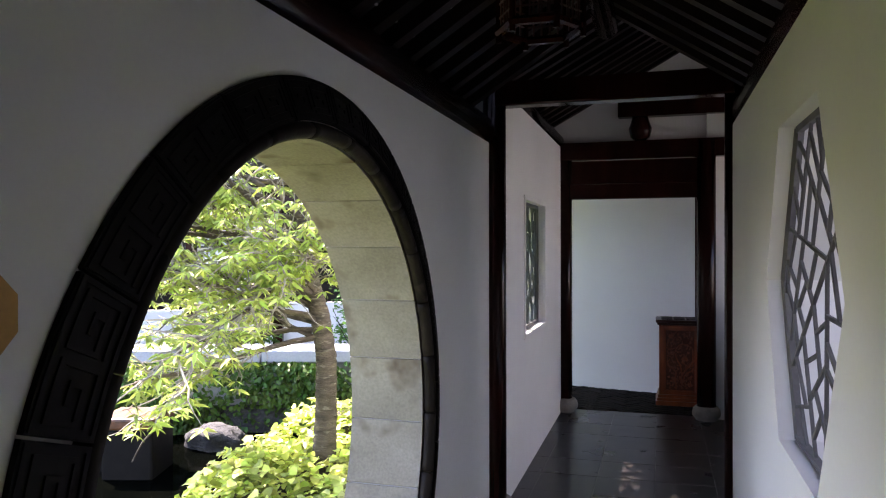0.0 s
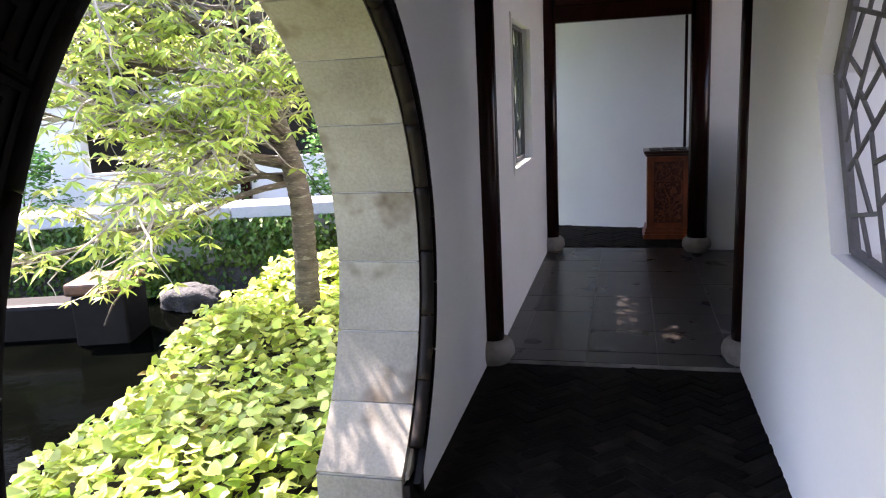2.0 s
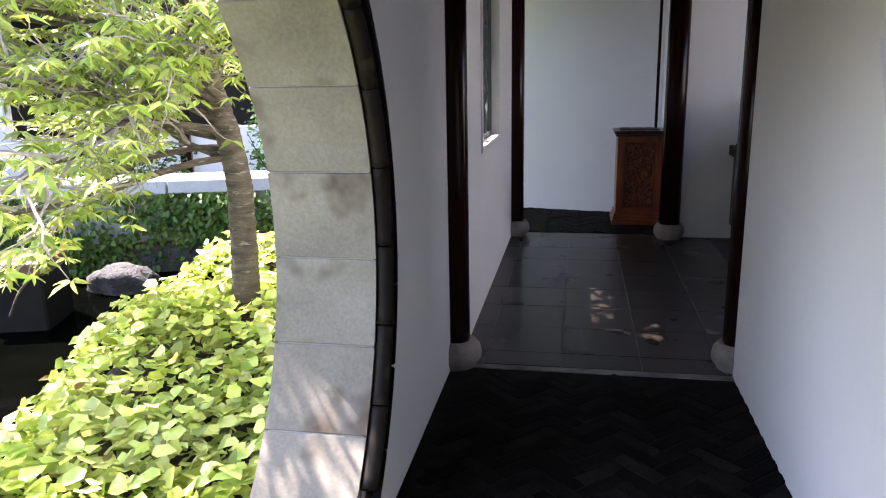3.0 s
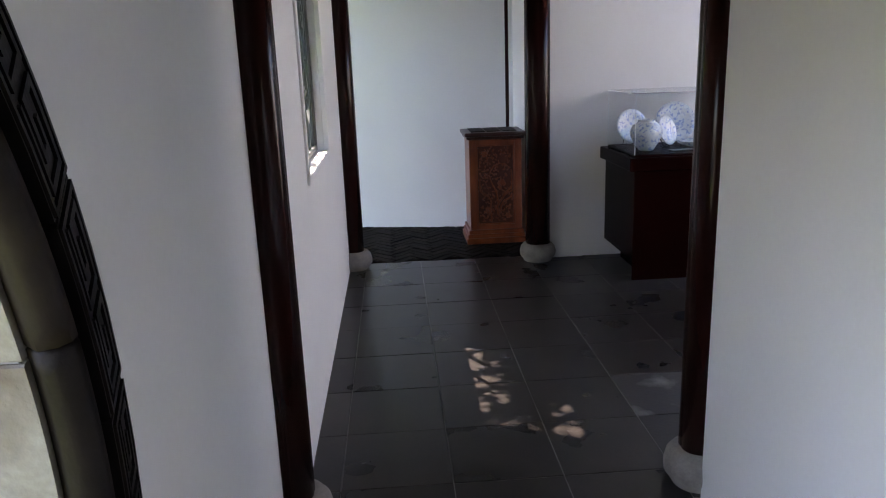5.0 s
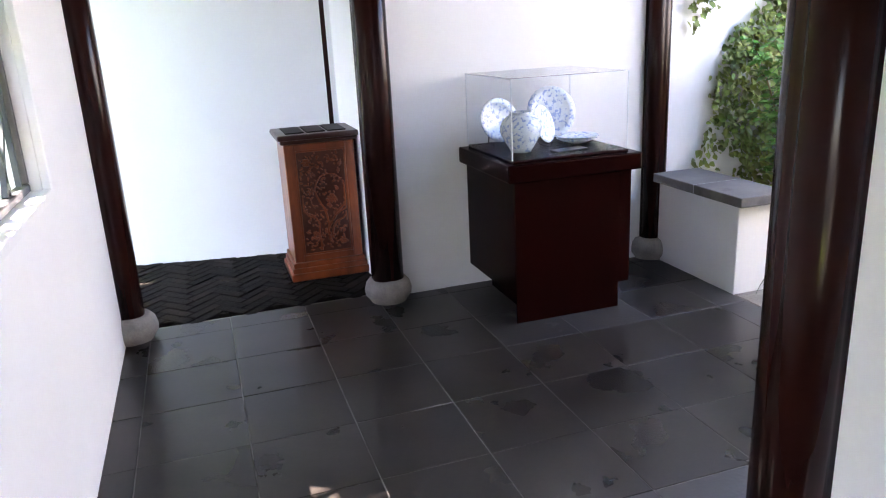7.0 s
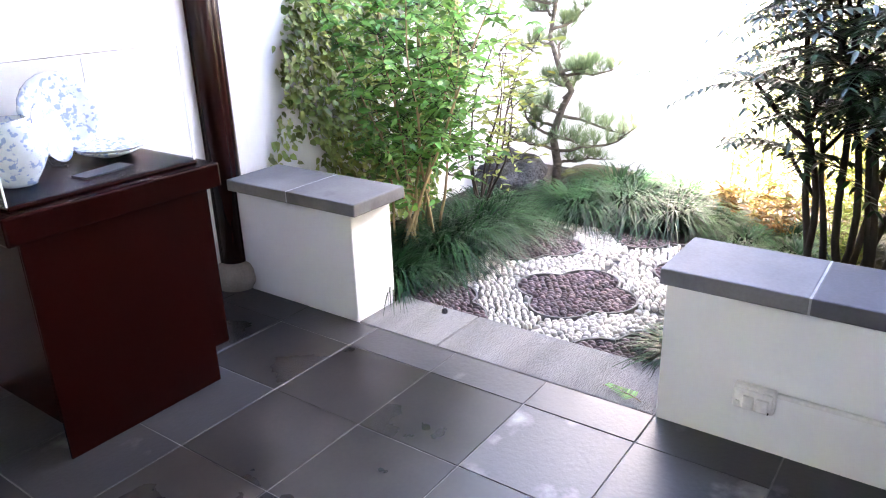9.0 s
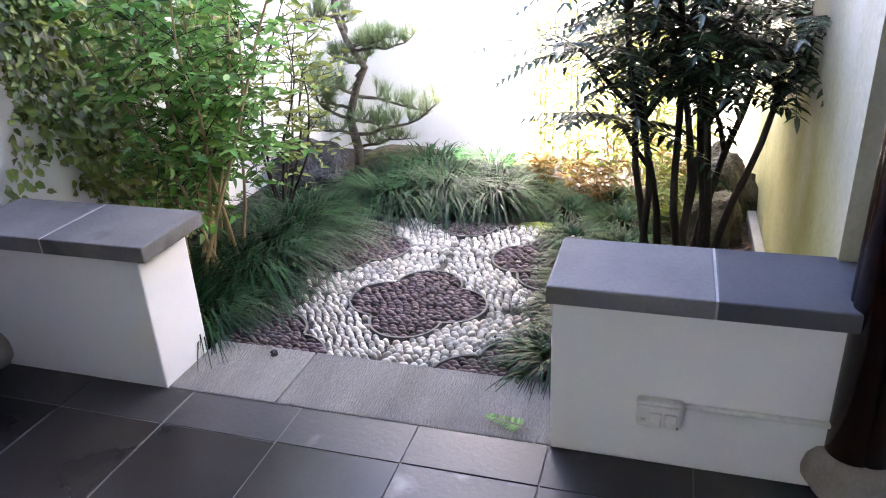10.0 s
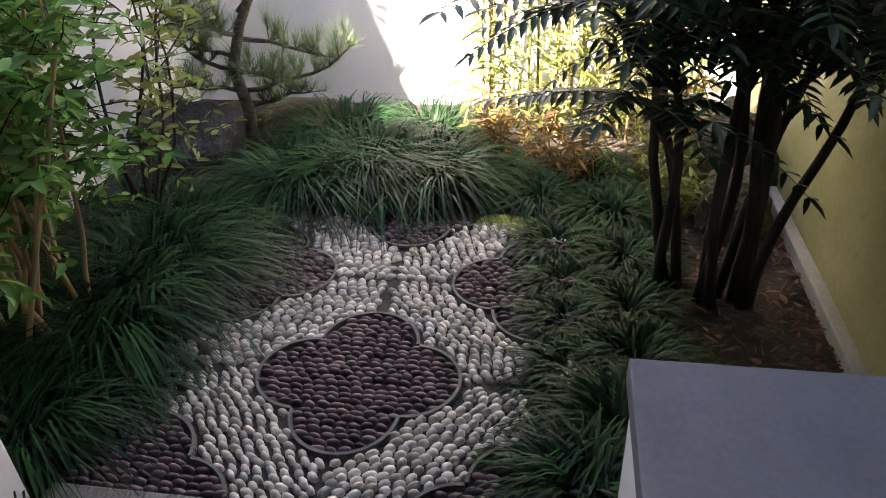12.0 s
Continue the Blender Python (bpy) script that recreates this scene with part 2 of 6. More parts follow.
# brown for the spout's top, picked as its sunlit colour
BROWN_LIT_STONE = surface("wet_rust_stone", (0.17, 0.075, 0.030), (0.05, 0.024, 0.014), 0.4, 6, 50, 0.5, 0.01)
CONCRETE = surface("pale_concrete", (0.38, 0.375, 0.36), (0.28, 0.28, 0.27), 0.9, 3, 50, 0.3, 0.006)
GREY_PANEL = surface("grey_blue_panel", (0.45, 0.48, 0.53), (0.38, 0.41, 0.46), 0.7, 2, 40, 0.05, 0.003)
LEAF_LIME = surface("lime_leaves", (0.44, 0.56, 0.10), (0.66, 0.74, 0.28), 0.4, 3, 30, 0.1, 0.002, rnd="island", amount=0.5, leaf=0.22)
LEAF_TREE = surface("fresh_tree_leaves", (0.29, 0.41, 0.07), (0.50, 0.60, 0.19), 0.38, 3, 30, 0.1, 0.002, rnd="island", amount=0.5, leaf=0.42)
LEAF_SHRUB = surface("bright_shrub_leaves", (0.075, 0.205, 0.038), (0.165, 0.330, 0.085), 0.42, 3, 30, 0.1, 0.002, rnd="island", amount=0.55, leaf=0.4)
LEAF_IVY = surface("ivy_leaves", (0.040, 0.105, 0.016), (0.080, 0.145, 0.022), 0.45, 3, 30, 0.1, 0.002, rnd="island", amount=0.45, leaf=0.2)
LEAF_GRASS = surface("dark_grass_blades", (0.0045, 0.022, 0.007), (0.022, 0.066, 0.022), 0.42, 3, 30, 0.0, 0.002, rnd="island", amount=0.85, leaf=0.04, spec=0.10)
LEAF_WALL_IVY = surface("olive_wall_ivy", (0.100, 0.160, 0.034), (0.200, 0.240, 0.060), 0.45, 3, 30, 0.1, 0.002, rnd="island", amount=0.5, leaf=0.2)
LEAF_PINE = surface("pine_needles", (0.15, 0.22, 0.11), (0.24, 0.31, 0.17), 0.6, 3, 30, 0.0, 0.002, rnd="island", amount=0.4, leaf=0.15)
LEAF_MAHONIA = surface("dark_leathery_leaves", (0.014, 0.042, 0.017), (0.026, 0.062, 0.022), 0.35, 3, 30, 0.0, 0.002, rnd="island", amount=0.4, leaf=0.12, spec=0.3)
LEAF_BAMBOO = surface("yellow_bamboo_leaves", (0.17, 0.22, 0.05), (0.25, 0.28, 0.085), 0.5, 3, 30, 0.0, 0.002, rnd="island", amount=0.3, leaf=0.4)
LEAF_RUST = surface("rusty_leaves", (0.26, 0.13, 0.045), (0.19, 0.16, 0.05), 0.6, 3, 30, 0.0, 0.002, rnd="island", amount=0.4, leaf=0.3)


def clear_acrylic():
    m = bpy.data.materials.new("clear_acrylic")
    m.use_nodes = True
    b = m.node_tree.nodes["Principled BSDF"]
    b.inputs["Base Color"].default_value = (0.995, 0.998, 1.0, 1)
    b.inputs["Roughness"].default_value = 0.02
    b.inputs["IOR"].default_value = 1.07
    b.inputs["Transmission Weight"].default_value = 1.0
    return m


ACRYLIC = clear_acrylic()
ACRYLIC_EDGE = surface("milky_acrylic_edge", (0.80, 0.84, 0.85), (0.74, 0.78, 0.80), 0.2, 8, 60, 0.0, 0.001)


# ---- builders ----
def link_mesh(name, bm, material, parent=None, label="", smooth=False):
    me = bpy.data.meshes.new(name)
    bmesh.ops.recalc_face_normals(bm, faces=bm.faces[:])
    bm.to_mesh(me)
    bm.free()
    me.materials.append(material)
    if smooth:
        me.polygons.foreach_set("use_smooth", [True] * len(me.polygons))
    ob = new(name, me)
    if parent:
        ob.parent = parent
    if label:
        ob["label"] = label
    return ob


def part(name, bm, material, parent, label="", smooth=False):
    return link_mesh(name, bm, material, parent, label, smooth)


def raw_mesh(name, verts, faces, material, parent=None, label="", smooth=False):
    me = bpy.data.meshes.new(name)
    me.from_pydata(verts, [], faces)
    me.update()
    me.materials.append(material)
    if smooth:
        me.polygons.foreach_set("use_smooth", [True] * len(me.polygons))
    ob = new(name, me)
    if parent:
        ob.parent = parent
    if label:
        ob["label"] = label
    return ob


def thing(name, label, category, group="", kind="", at=(0, 0, 0)):
    ob = new(name)
    ob.location = at
    ob.empty_display_size = 0.1
    return tagged(ob, label, category, group, kind)


def box(bm, x0, x1, y0, y1, z0, z1, bevel=0.0, seg=2):
    vs = bmesh.ops.create_cube(bm, size=1.0)["verts"]
    bmesh.ops.scale(bm, vec=(x1 - x0, y1 - y0, z1 - z0), verts=vs)
    bmesh.ops.translate(bm, vec=((x0 + x1) / 2, (y0 + y1) / 2, (z0 + z1) / 2), verts=vs)
    if bevel:
        es = list({e for v in vs for e in v.link_edges})
        bmesh.ops.bevel(bm, geom=es, offset=bevel, segments=seg, affect="EDGES", profile=0.5)
    return bm


def new_box(*a, **k):
    return box(bmesh.new(), *a, **k)


def tube(bm, pts, radii, seg=8, cap=True):
    """A round tube through pts with a radius at each."""
    rings = []
    for i, p in enumerate(pts):
        p = Vector(p)
        d = (Vector(pts[min(i + 1, len(pts) - 1)]) - Vector(pts[max(i - 1, 0)])).normalized()
        a = d.cross(Vector((0.31, 0.87, 0.38))).normalized()
        b = d.cross(a)
        rings.append([bm.verts.new(p + radii[i] * (math.cos(2 * math.pi * k / seg) * a + math.sin(2 * math.pi * k / seg) * b)) for k in range(seg)])
    for r0, r1 in zip(rings, rings[1:]):
        for k in range(seg):
            bm.faces.new((r0[k], r0[(k + 1) % seg], r1[(k + 1) % seg], r1[k]))
    if cap:
        bm.faces.new(rings[0])
        bm.faces.new(rings[-1])
    return bm


def lathe(bm, profile, centre=(0, 0, 0), seg=32, shape=None):
    """profile: (radius, z) from the bottom up, closed at both ends; shape(angle) scales the radius."""
    cx, cy, cz = centre
    rings = []
    for r, z in profile:
        rings.append([bm.verts.new((cx + r * (shape(2 * math.pi * k / seg) if shape else 1) * math.cos(2 * math.pi * k / seg),
                                    cy + r * (shape(2 * math.pi * k / seg) if shape else 1) * math.sin(2 * math.pi * k / seg), cz + z)) for k in range(seg)])
    for r0, r1 in zip(rings, rings[1:]):
        for k in range(seg):
            bm.faces.new((r0[k], r0[(k + 1) % seg], r1[(k + 1) % seg], r1[k]))
    bm.faces.new(rings[0])
    bm.faces.new(rings[-1])
    return bm


def prism_x(bm, outline, x0, x1):
    """Extrudes an outline of (y, z) from x0 to x1."""
    a = [bm.verts.new((x0, y, z)) for y, z in outline]
    b = [bm.verts.new((x1, y, z)) for y, z in outline]
    bm.faces.new(a)
    bm.faces.new(b)
    for i in range(len(a)):
        j = (i + 1) % len(a)
        bm.faces.new((a[i], a[j], b[j], b[i]))
    return bm


def prism_y(bm, outline, y0, y1):
    a = [bm.verts.new((x, y0, z)) for x, z in outline]
    b = [bm.verts.new((x, y1, z)) for x, z in outline]
    bm.faces.new(a)
    bm.faces.new(b)
    for i in range(len(a)):
        j = (i + 1) % len(a)
        bm.faces.new((a[i], a[j], b[j], b[i]))
    return bm


def wall_with_hole(x0, x1, rect, centre, hole):
    """A wall between x0 and x1 over rect (y0, y1, z0, z1) with a star-shaped hole, an outline of (y, z) about centre."""
    cy, cz = centre
    y0, y1, z0, z1 = rect

    def edge(a):
        dy, dz = math.cos(a), math.sin(a)
        ts = [t for t in ((((y1 if dy > 0 else y0) - cy) / dy) if abs(dy) > 1e-9 else 1e9, (((z1 if dz > 0 else z0) - cz) / dz) if abs(dz) > 1e-9 else 1e9)]
        t = min(ts)
        return cy + t * dy, cz + t * dz

    pts = [(math.atan2(z - cz, y - cy), (y, z)) for y, z in hole]
    n = len(pts)
    for y, z in ((y0, z0), (y1, z0), (y1, z1), (y0, z1)):
        a = math.atan2(z - cz, y - cy)
        best = None
        for i in range(n):
            (py, pz), (qy, qz) = hole[i], hole[(i + 1) % n]
            dy, dz = math.cos(a), math.sin(a)
            den = dy * (qz - pz) - dz * (qy - py)
            if abs(den) < 1e-9:
                continue
            s = ((py - cy) * (qz - pz) - (pz - cz) * (qy - py)) / den
            u = ((py - cy) * dz - (pz - cz) * dy) / den
            if s > 0 and -1e-6 <= u <= 1 + 1e-6:
                best = (cy + s * dy, cz + s * dz)
        if best and all(abs(a - p[0]) > 1e-4 for p in pts):
            pts.append((a, best))
    pts.sort()
    bm = bmesh.new()
    rows = []
    for a, (y, z) in pts:
        ey, ez = edge(a)
        rows.append([bm.verts.new((x0, y, z)), bm.verts.new((x0, ey, ez)), bm.verts.new((x1, ey, ez)), bm.verts.new((x1, y, z))])
    for i in range(len(rows)):
        r, s = rows[i], rows[(i + 1) % len(rows)]
        for k in range(4):
            bm.faces.new((r[k], s[k], s[(k + 1) % 4], r[(k + 1) % 4]))
    return bm


# ---- walls and floors ----
XL, XR = -1.04, 0.447          # inner faces of the corridor's long walls
XW = -1.003                    # inner face of the window wall
GY, GZ, GR = 1.905, 1.050, 1.092  # moon gate: centre and clear radius
GX = -1.40                     # outer face of the gate wall
JZ, JW = 0.195, 0.680            # foot of the gate: height and half-width of its straight jambs


def gate_outline(r, jw, n=72):
    """The round opening with straight jambs down to the floor."""
    a0 = math.asin((JZ - GZ) / r)
    out = [(GY + r * math.cos(a0 + (math.pi - 2 * a0) * k / n), GZ + r * math.sin(a0 + (math.pi - 2 * a0) * k / n)) for k in range(n + 1)]
    return out + [(GY - jw, JZ - 0.01), (GY - jw, -0.05), (GY + jw, -0.05), (GY + jw, JZ - 0.01)]


structure = dict(kind="structure")
w = link_mesh("wall_west", wall_with_hole(GX, XL, (-3.0, 4.40, -0.6, 2.47), (GY, GZ), gate_outline(GR + 0.05, JW + 0.05)), PLASTER)
tagged(w, "white plastered corridor wall pierced by a moon gate", "wall", **structure)
WY0, WY1, WZ0, WZ1 = 5.475, 6.53, 1.09, 2.17
w = link_mesh("wall_west_2", wall_with_hole(XW - 0.30, XW, (4.404, 7.98, -0.6, 2.87), ((WY0 + WY1) / 2, 1.6),
                                            [(WY0, WZ0), (WY1, WZ0), (WY1, WZ1), (WY0, WZ1)]), PLASTER)
tagged(w, "white plastered wall with a square lattice window", "wall", **structure)
HY, HZ = 2.33, 1.655
HEX = [(HY + 0.67, HZ), (HY + 0.345, HZ + 0.58), (HY - 0.345, HZ + 0.58), (HY - 0.67, HZ), (HY - 0.345, HZ - 0.58), (HY + 0.345, HZ - 0.58)]
w = link_mesh("wall_east", wall_with_hole(XR, XR + 0.30, (-3.0, 4.455, -0.6, 2.53), (HY, HZ), HEX), PLASTER)
tagged(w, "white plastered corridor wall with a hexagonal lattice window", "wall", **structure)


def plain_wall(name, label, *dims, material=PLASTER):
    ob = link_mesh(name, new_box(*dims), material)
    return tagged(ob, label, "wall", kind="structure")


plain_wall("wall_south", "plain white plastered wall closing the corridor", GX, XR + 0.30, -3.25, -3.0, -0.6, 3.4)
plain_wall("wall_room_south", "plain white plastered wall of the room", XR + 0.304, 2.62, 4.20, 4.455, -0.6, 3.6)
plain_wall("wall_room_north", "white plastered wall behind the display case", 0.50, 2.45, 7.80, 8.05, -0.6, 3.9)
plain_wall("wall_passage_east", "white plastered wall beside the carved cabinet", 0.50, 0.74, 8.054, 9.60, -0.6, 2.9)
w = link_mesh("wall_far", new_box(-0.0, 3.1, 0.0, 0.25, -0.6, 2.9), PLASTER)
w.matrix_basis = pose(0.60, 8.945, 0, 0, 0, 180 - 11.2) @ pose(0, -0.25, 0)
tagged(w, "white plastered end wall of the passage", "wall", **structure)
plain_wall("wall_gable", "white plaster infill above the tie beams", -1.33, 0.496, 7.88, 8.0, 2.90, 3.9)
# the small garden court
CX1 = 5.5
plain_wall("court_wall_north", "white plastered court wall half covered in ivy", 2.454, CX1, 7.80, 8.05, -0.6, 3.8, material=GARDEN_PLASTER)
plain_wall("court_wall_east", "white plastered court wall in bright sun", CX1 + 0.003, CX1 + 0.25, 4.3, 8.05, -0.6, 3.0, material=GARDEN_PLASTER)
plain_wall("court_wall_south", "yellow-green weathered plaster court wall", 2.624, CX1, 4.50, 4.75, -0.6, 3.0, material=MOSSY)

# ground outside: one sheet
bm = bmesh.new()
GROUND_OUT = 3000.0
xs = [-GROUND_OUT, -60, -20, -9.0, -6.9, -5.5, -4.6, -4.0, -3.7, -3.5, -3.3, -3.1, -2.9, -2.7, -2.4, -1.9, -1.45, -1.2, 0.6, 2.6, 5.5, 8, 60, GROUND_OUT]
ys = [-GROUND_OUT, -60, -20, -6, -2, 0, 1, 2, 2.6, 3.2, 3.8, 4.4, 5.0, 5.6, 6.4, 7.5, 9, 12, 20, 60, GROUND_OUT]


def bank_height(x, y):
    """Height of the ground west of the gate wall: a planted bank by the wall that falls to the pond."""
    if x > -1.3:
        return -0.12
    if x < -9:
        return -1.2
    s = min(max((-2.95 - x + 0.12 * (4.0 - y)) / 0.7, 0.0), 1.0)
    top = -0.10 + 0.045 * min(max(y - 3.0, -3.0), 3.0)
    return top - 1.1 * s * s * (3 - 2 * s)


grid = [[bm.verts.new((x, y, bank_height(x, y))) for y in ys] for x in xs]
for i in range(len(xs) - 1):
    for j in range(len(ys) - 1):
        bm.faces.new((grid[i][j], grid[i + 1][j], grid[i + 1][j + 1], grid[i][j + 1]))
tagged(link_mesh("ground", bm, SOIL, smooth=True), "dark bare garden soil", "ground", **structure)
tagged(link_mesh("water", new_box(-14.0, -1.7, -9.0, 9.6, -0.90, -0.80), WATER), "black still pond water with small ripples", "pond", **structure)

# screed under the floors
floor_room = link_mesh("floor", new_box(-1.5, 2.35, 4.404, 7.9, -0.10, -0.0035), JOINT)
tagged(floor_room, "dark square stone floor tiles with pale worn joints", "floor", **structure)
floor_corridor = link_mesh("floor_corridor", new_box(-1.42, 0.5, -3.0, 4.40, -0.10, -0.007), PAVER)
tagged(floor_corridor, "dark brick floor laid in herringbone", "floor", **structure)
floor_passage = link_mesh("floor_passage", new_box(-2.6, 0.5, 7.984, 9.75, -0.10, -0.009), PAVER)
tagged(floor_passage, "dark brick floor of the passage beyond", "floor", **structure)


# ---- roofs ----
def slope_roof(name, label, x_eave, z_eave, x_ridge, z_ridge, y0, y1, overhang):
    """One dark slope: a boarded underside with rafters and pale joints between courses of roof bricks, all one mesh a material."""
    ux, uz = x_ridge - x_eave, z_ridge - z_eave
    ln = math.hypot(ux, uz)
    ux, uz = ux / ln, uz / ln
    nx, nz = (-uz, ux) if ux > 0 else (uz, -ux)
    xe, ze = x_eave - overhang * ux, z_eave - overhang * uz

    def slab(bm, s0, s1, d0, d1, ya, yb):
        p = [(xe + ux * s + nx * d, ze + uz * s + nz * d) for s, d in ((s0, d0), (s1, d0), (s1, d1), (s0, d1))]
        prism_y(bm, p, ya, yb)

    total = ln + overhang + 0.14
    bm = bmesh.new()
    slab(bm, 0, total, 0.075, 0.20, y0, y1)
    ob = tagged(link_mesh(name, bm, ROOF_BRICK), label, "ceiling", kind="structure")
    bm = bmesh.new()
    y = y0 + 0.05
    while y < y1 - 0.08:
        slab(bm, 0, total, 0.0, 0.072, y, y + 0.075)
        y += 0.235
    tagged(link_mesh("ceiling_rafters", bm, RAFTER), "dark brown sloping roof rafters", "rafters", kind="structure")
    bm = bmesh.new()
    s = 0.18
    while s < total:
        slab(bm, s, s + 0.010, 0.068, 0.08, y0, y1)
        s += 0.215
    tagged(link_mesh("ceiling_joints", bm, LIME), "thin pale lime joints between roof bricks", "ceiling", kind="structure")
    return ob


slope_roof("ceiling", "dark sloping roof over the corridor", -1.22, 2.60, -0.29, 3.20, -3.2, 4.36, 0.40)
slope_roof("ceiling_2", "dark sloping roof over the corridor", 0.64, 2.60, -0.29, 3.20, -3.2, 4.36, 0.40)
slope_roof("ceiling_3", "dark sloping roof over the room", -1.22, 3.02, 0.65, 4.05, 4.37, 8.05, 0.45)
slope_roof("ceiling_4", "dark sloping roof over the room", 2.52, 3.02, 0.65, 4.05, 4.37, 8.05, 0.30)
# runs on unseen to x = -5.6 to keep sun off the passage floor
tagged(link_mesh("ceiling_passage", new_box(-5.6, 0.8, 8.0, 9.75, 2.90, 3.0), RAFTER), "dark boarded ceiling of the passage, extended as an unseen sun screen", "ceiling", kind="structure")


def log(name, label, p0, p1, r, group="roof beams"):
    bm = tube(bmesh.new(), [p0, p1], [r, r], 16)
    for f in bm.faces:
        f.smooth = True
    return tagged(link_mesh(name, bm, LACQUER), label, "beam", group)


def square_beam(label, *dims):
    return tagged(link_mesh("beam", new_box(*dims, bevel=0.012), LACQUER), label, "beam", "roof beams")


log("purlin", "round dark-stained purlin on the corridor wall", (-1.10, -3.0, 2.56), (-1.10, 4.40, 2.56), 0.095)
log("purlin", "round dark-stained purlin on the corridor wall", (0.52, -3.0, 2.61), (0.52, 4.40, 2.61), 0.085)
log("purlin", "round dark-stained ridge purlin", (-0.29, -3.0, 3.14), (-0.29, 4.34, 3.14), 0.07)
log("purlin", "round dark-stained purlin above the window wall", (-1.07, 4.42, 2.95), (-1.07, 7.86, 2.95), 0.085)
log("purlin", "round dark-stained eaves purlin above the court opening", (2.40, 4.42, 2.93), (2.40, 7.8, 2.93), 0.085)
log("purlin", "round dark-stained ridge purlin of the room", (0.65, 4.42, 3.97), (0.65, 7.8, 3.97), 0.08)
square_beam("dark-stained square tie beam between two pillars", -1.0, 0.45, 4.35, 4.47, 2.70, 2.86)
square_beam("dark-stained square tie beam across the room", -1.02, 2.40, 7.70, 7.83, 2.72, 2.91)
square_beam("dark-stained square lintel over the passage", -0.95, 0.48, 7.73, 7.83, 2.30, 2.46)
square_beam("dark-stained board panel above the passage lintel", -0.95, 0.48, 7.77, 7.81, 2.464, 2.716)
square_beam("dark-stained upper cross beam in the gable", -0.40, 1.70, 7.72, 7.86, 3.165, 3.345)
square_beam("dark-stained square eaves beam over the court", 2.34, 2.46, 4.45, 7.72, 2.68, 2.84)
bm = lathe(bmesh.new(), [(0.05, 2.912), (0.10, 2.95), (0.12, 3.04), (0.09, 3.13), (0.08, 3.163)], (-0.17, 7.79, 0), 20)
tagged(link_mesh("beam_strut", bm, LACQUER, smooth=True), "dark carved bulbous strut between two beams", "strut", "roof beams")


for dims in ((-1.36, -1.16, -3.0, 4.40, 2.472, 2.78), (0.58, 0.74, -3.0, 4.40, 2.532, 2.78), (-1.33, -1.13, 4.404, 7.98, 2.872, 3.2), (2.46, 2.6, 4.42, 7.8, 2.85, 3.15)):
    tagged(link_mesh("eaves_infill", new_box(*dims), RAFTER), "dark board closing the eaves", "board", kind="structure")
bm = prism_y(bmesh.new(), [(-1.75, 2.42), (-0.29, 3.36), (1.18, 2.42), (2.8, 2.42), (2.8, 2.95), (0.65, 4.2), (-1.6, 2.95)], 4.365, 4.369)
tagged(link_mesh("wall_gable_south", bm, RAFTER), "dark boarded gable above the corridor roof", "wall", kind="structure")

# ---- pillars ----
def lobed(a):
    return 0.90 + 0.10 * abs(math.sin(2 * a)) ** 0.6


def pillar(x, y, r, top, base_r=0.142):
    t = thing("pillar", "dark lacquered wooden pillar on a round stone drum", "pillar", "roof pillars", at=(x, y, 0))
    bm = lathe(bmesh.new(), [(r, 0.135), (r, 1.2), (r * 0.98, top)], seg=64, shape=lobed)
    part("shaft", bm, LACQUER, t, smooth=True)
    bm = lathe(bmesh.new(), [(base_r * 0.70, -0.02), (base_r * 0.80, 0.012), (base_r * 0.98, 0.045), (base_r, 0.075), (base_r * 0.93, 0.115), (base_r * 0.78, 0.14), (base_r * 0.6, 0.145)], seg=32)
    part("drum_base", bm, DRUM_STONE, t, "rounded grey stone drum", smooth=True)
    return t


pillar(-1.02, 4.44, 0.080, 2.80)
pillar(0.485, 4.57, 0.080, 2.80, 0.132)
pillar(-0.968, 7.78, 0.085, 2.90)
pillar(0.49, 7.76, 0.10, 2.90)
pillar(2.345, 7.785, 0.085, 2.90)
pillar(2.365, 4.67, 0.095, 2.90)
t = thing("slim_post", "slim dark wooden post against the passage wall", "post", at=(0.46, 9.0, 0))
part("shaft", new_box(-0.028, 0.028, -0.028, 0.028, -0.02, 2.9, bevel=0.006), LACQUER, t)

# ---- low parapet walls ----
def parapet(label, y0, y1, joints, stones):
    t = thing("parapet", label, "low wall", "low parapet walls", at=(2.485, (y0 + y1) / 2, 0))
    off = Vector((2.485, (y0 + y1) / 2, 0))
    bm = new_box(2.35 - off.x, 2.622 - off.x, y0 - off.y, y1 - off.y, -0.1, 0.530, bevel=0.006)
    part("body", bm, PLASTER, t, "white plastered body")
    ends = [y0 - 0.07 if joints[0] else y0, *joints[1], y1 + 0.012 if joints[2] else y1]
    for a, b, stone in zip(ends, ends[1:], stones):
        bm = new_box(2.303 - off.x, 2.652 - off.x, a + 0.0015 - off.y, b - 0.0015 - off.y, 0.532, 0.590, bevel=0.006)
        part("cap_slab", bm, stone, t, "grey stone cap slab")
        if b != ends[-1]:
            part("mortar_joint", new_box(2.3045 - off.x, 2.6505 - off.x, b - 0.0035 - off.y, b + 0.0035 - off.y, 0.534, 0.5885), LIME, t, "pale mortar joint")
    return t


parapet("white parapet with grey stone cap slabs by the ivy", 6.947, 7.72, (True, [7.30], False), (CAP_WARM, CAP_WARM))
parapet("white parapet with grey stone cap slabs and a socket", 4.64, 5.527, (False, [5.085], True), (CAP_BLUE, CAP_STONE))

tagged(link_mesh("ground_court", new_box(2.70, CX1, 4.75, 7.80, -0.16, -0.045), SOIL), "dark soil bed of the small court", "ground", kind="structure")


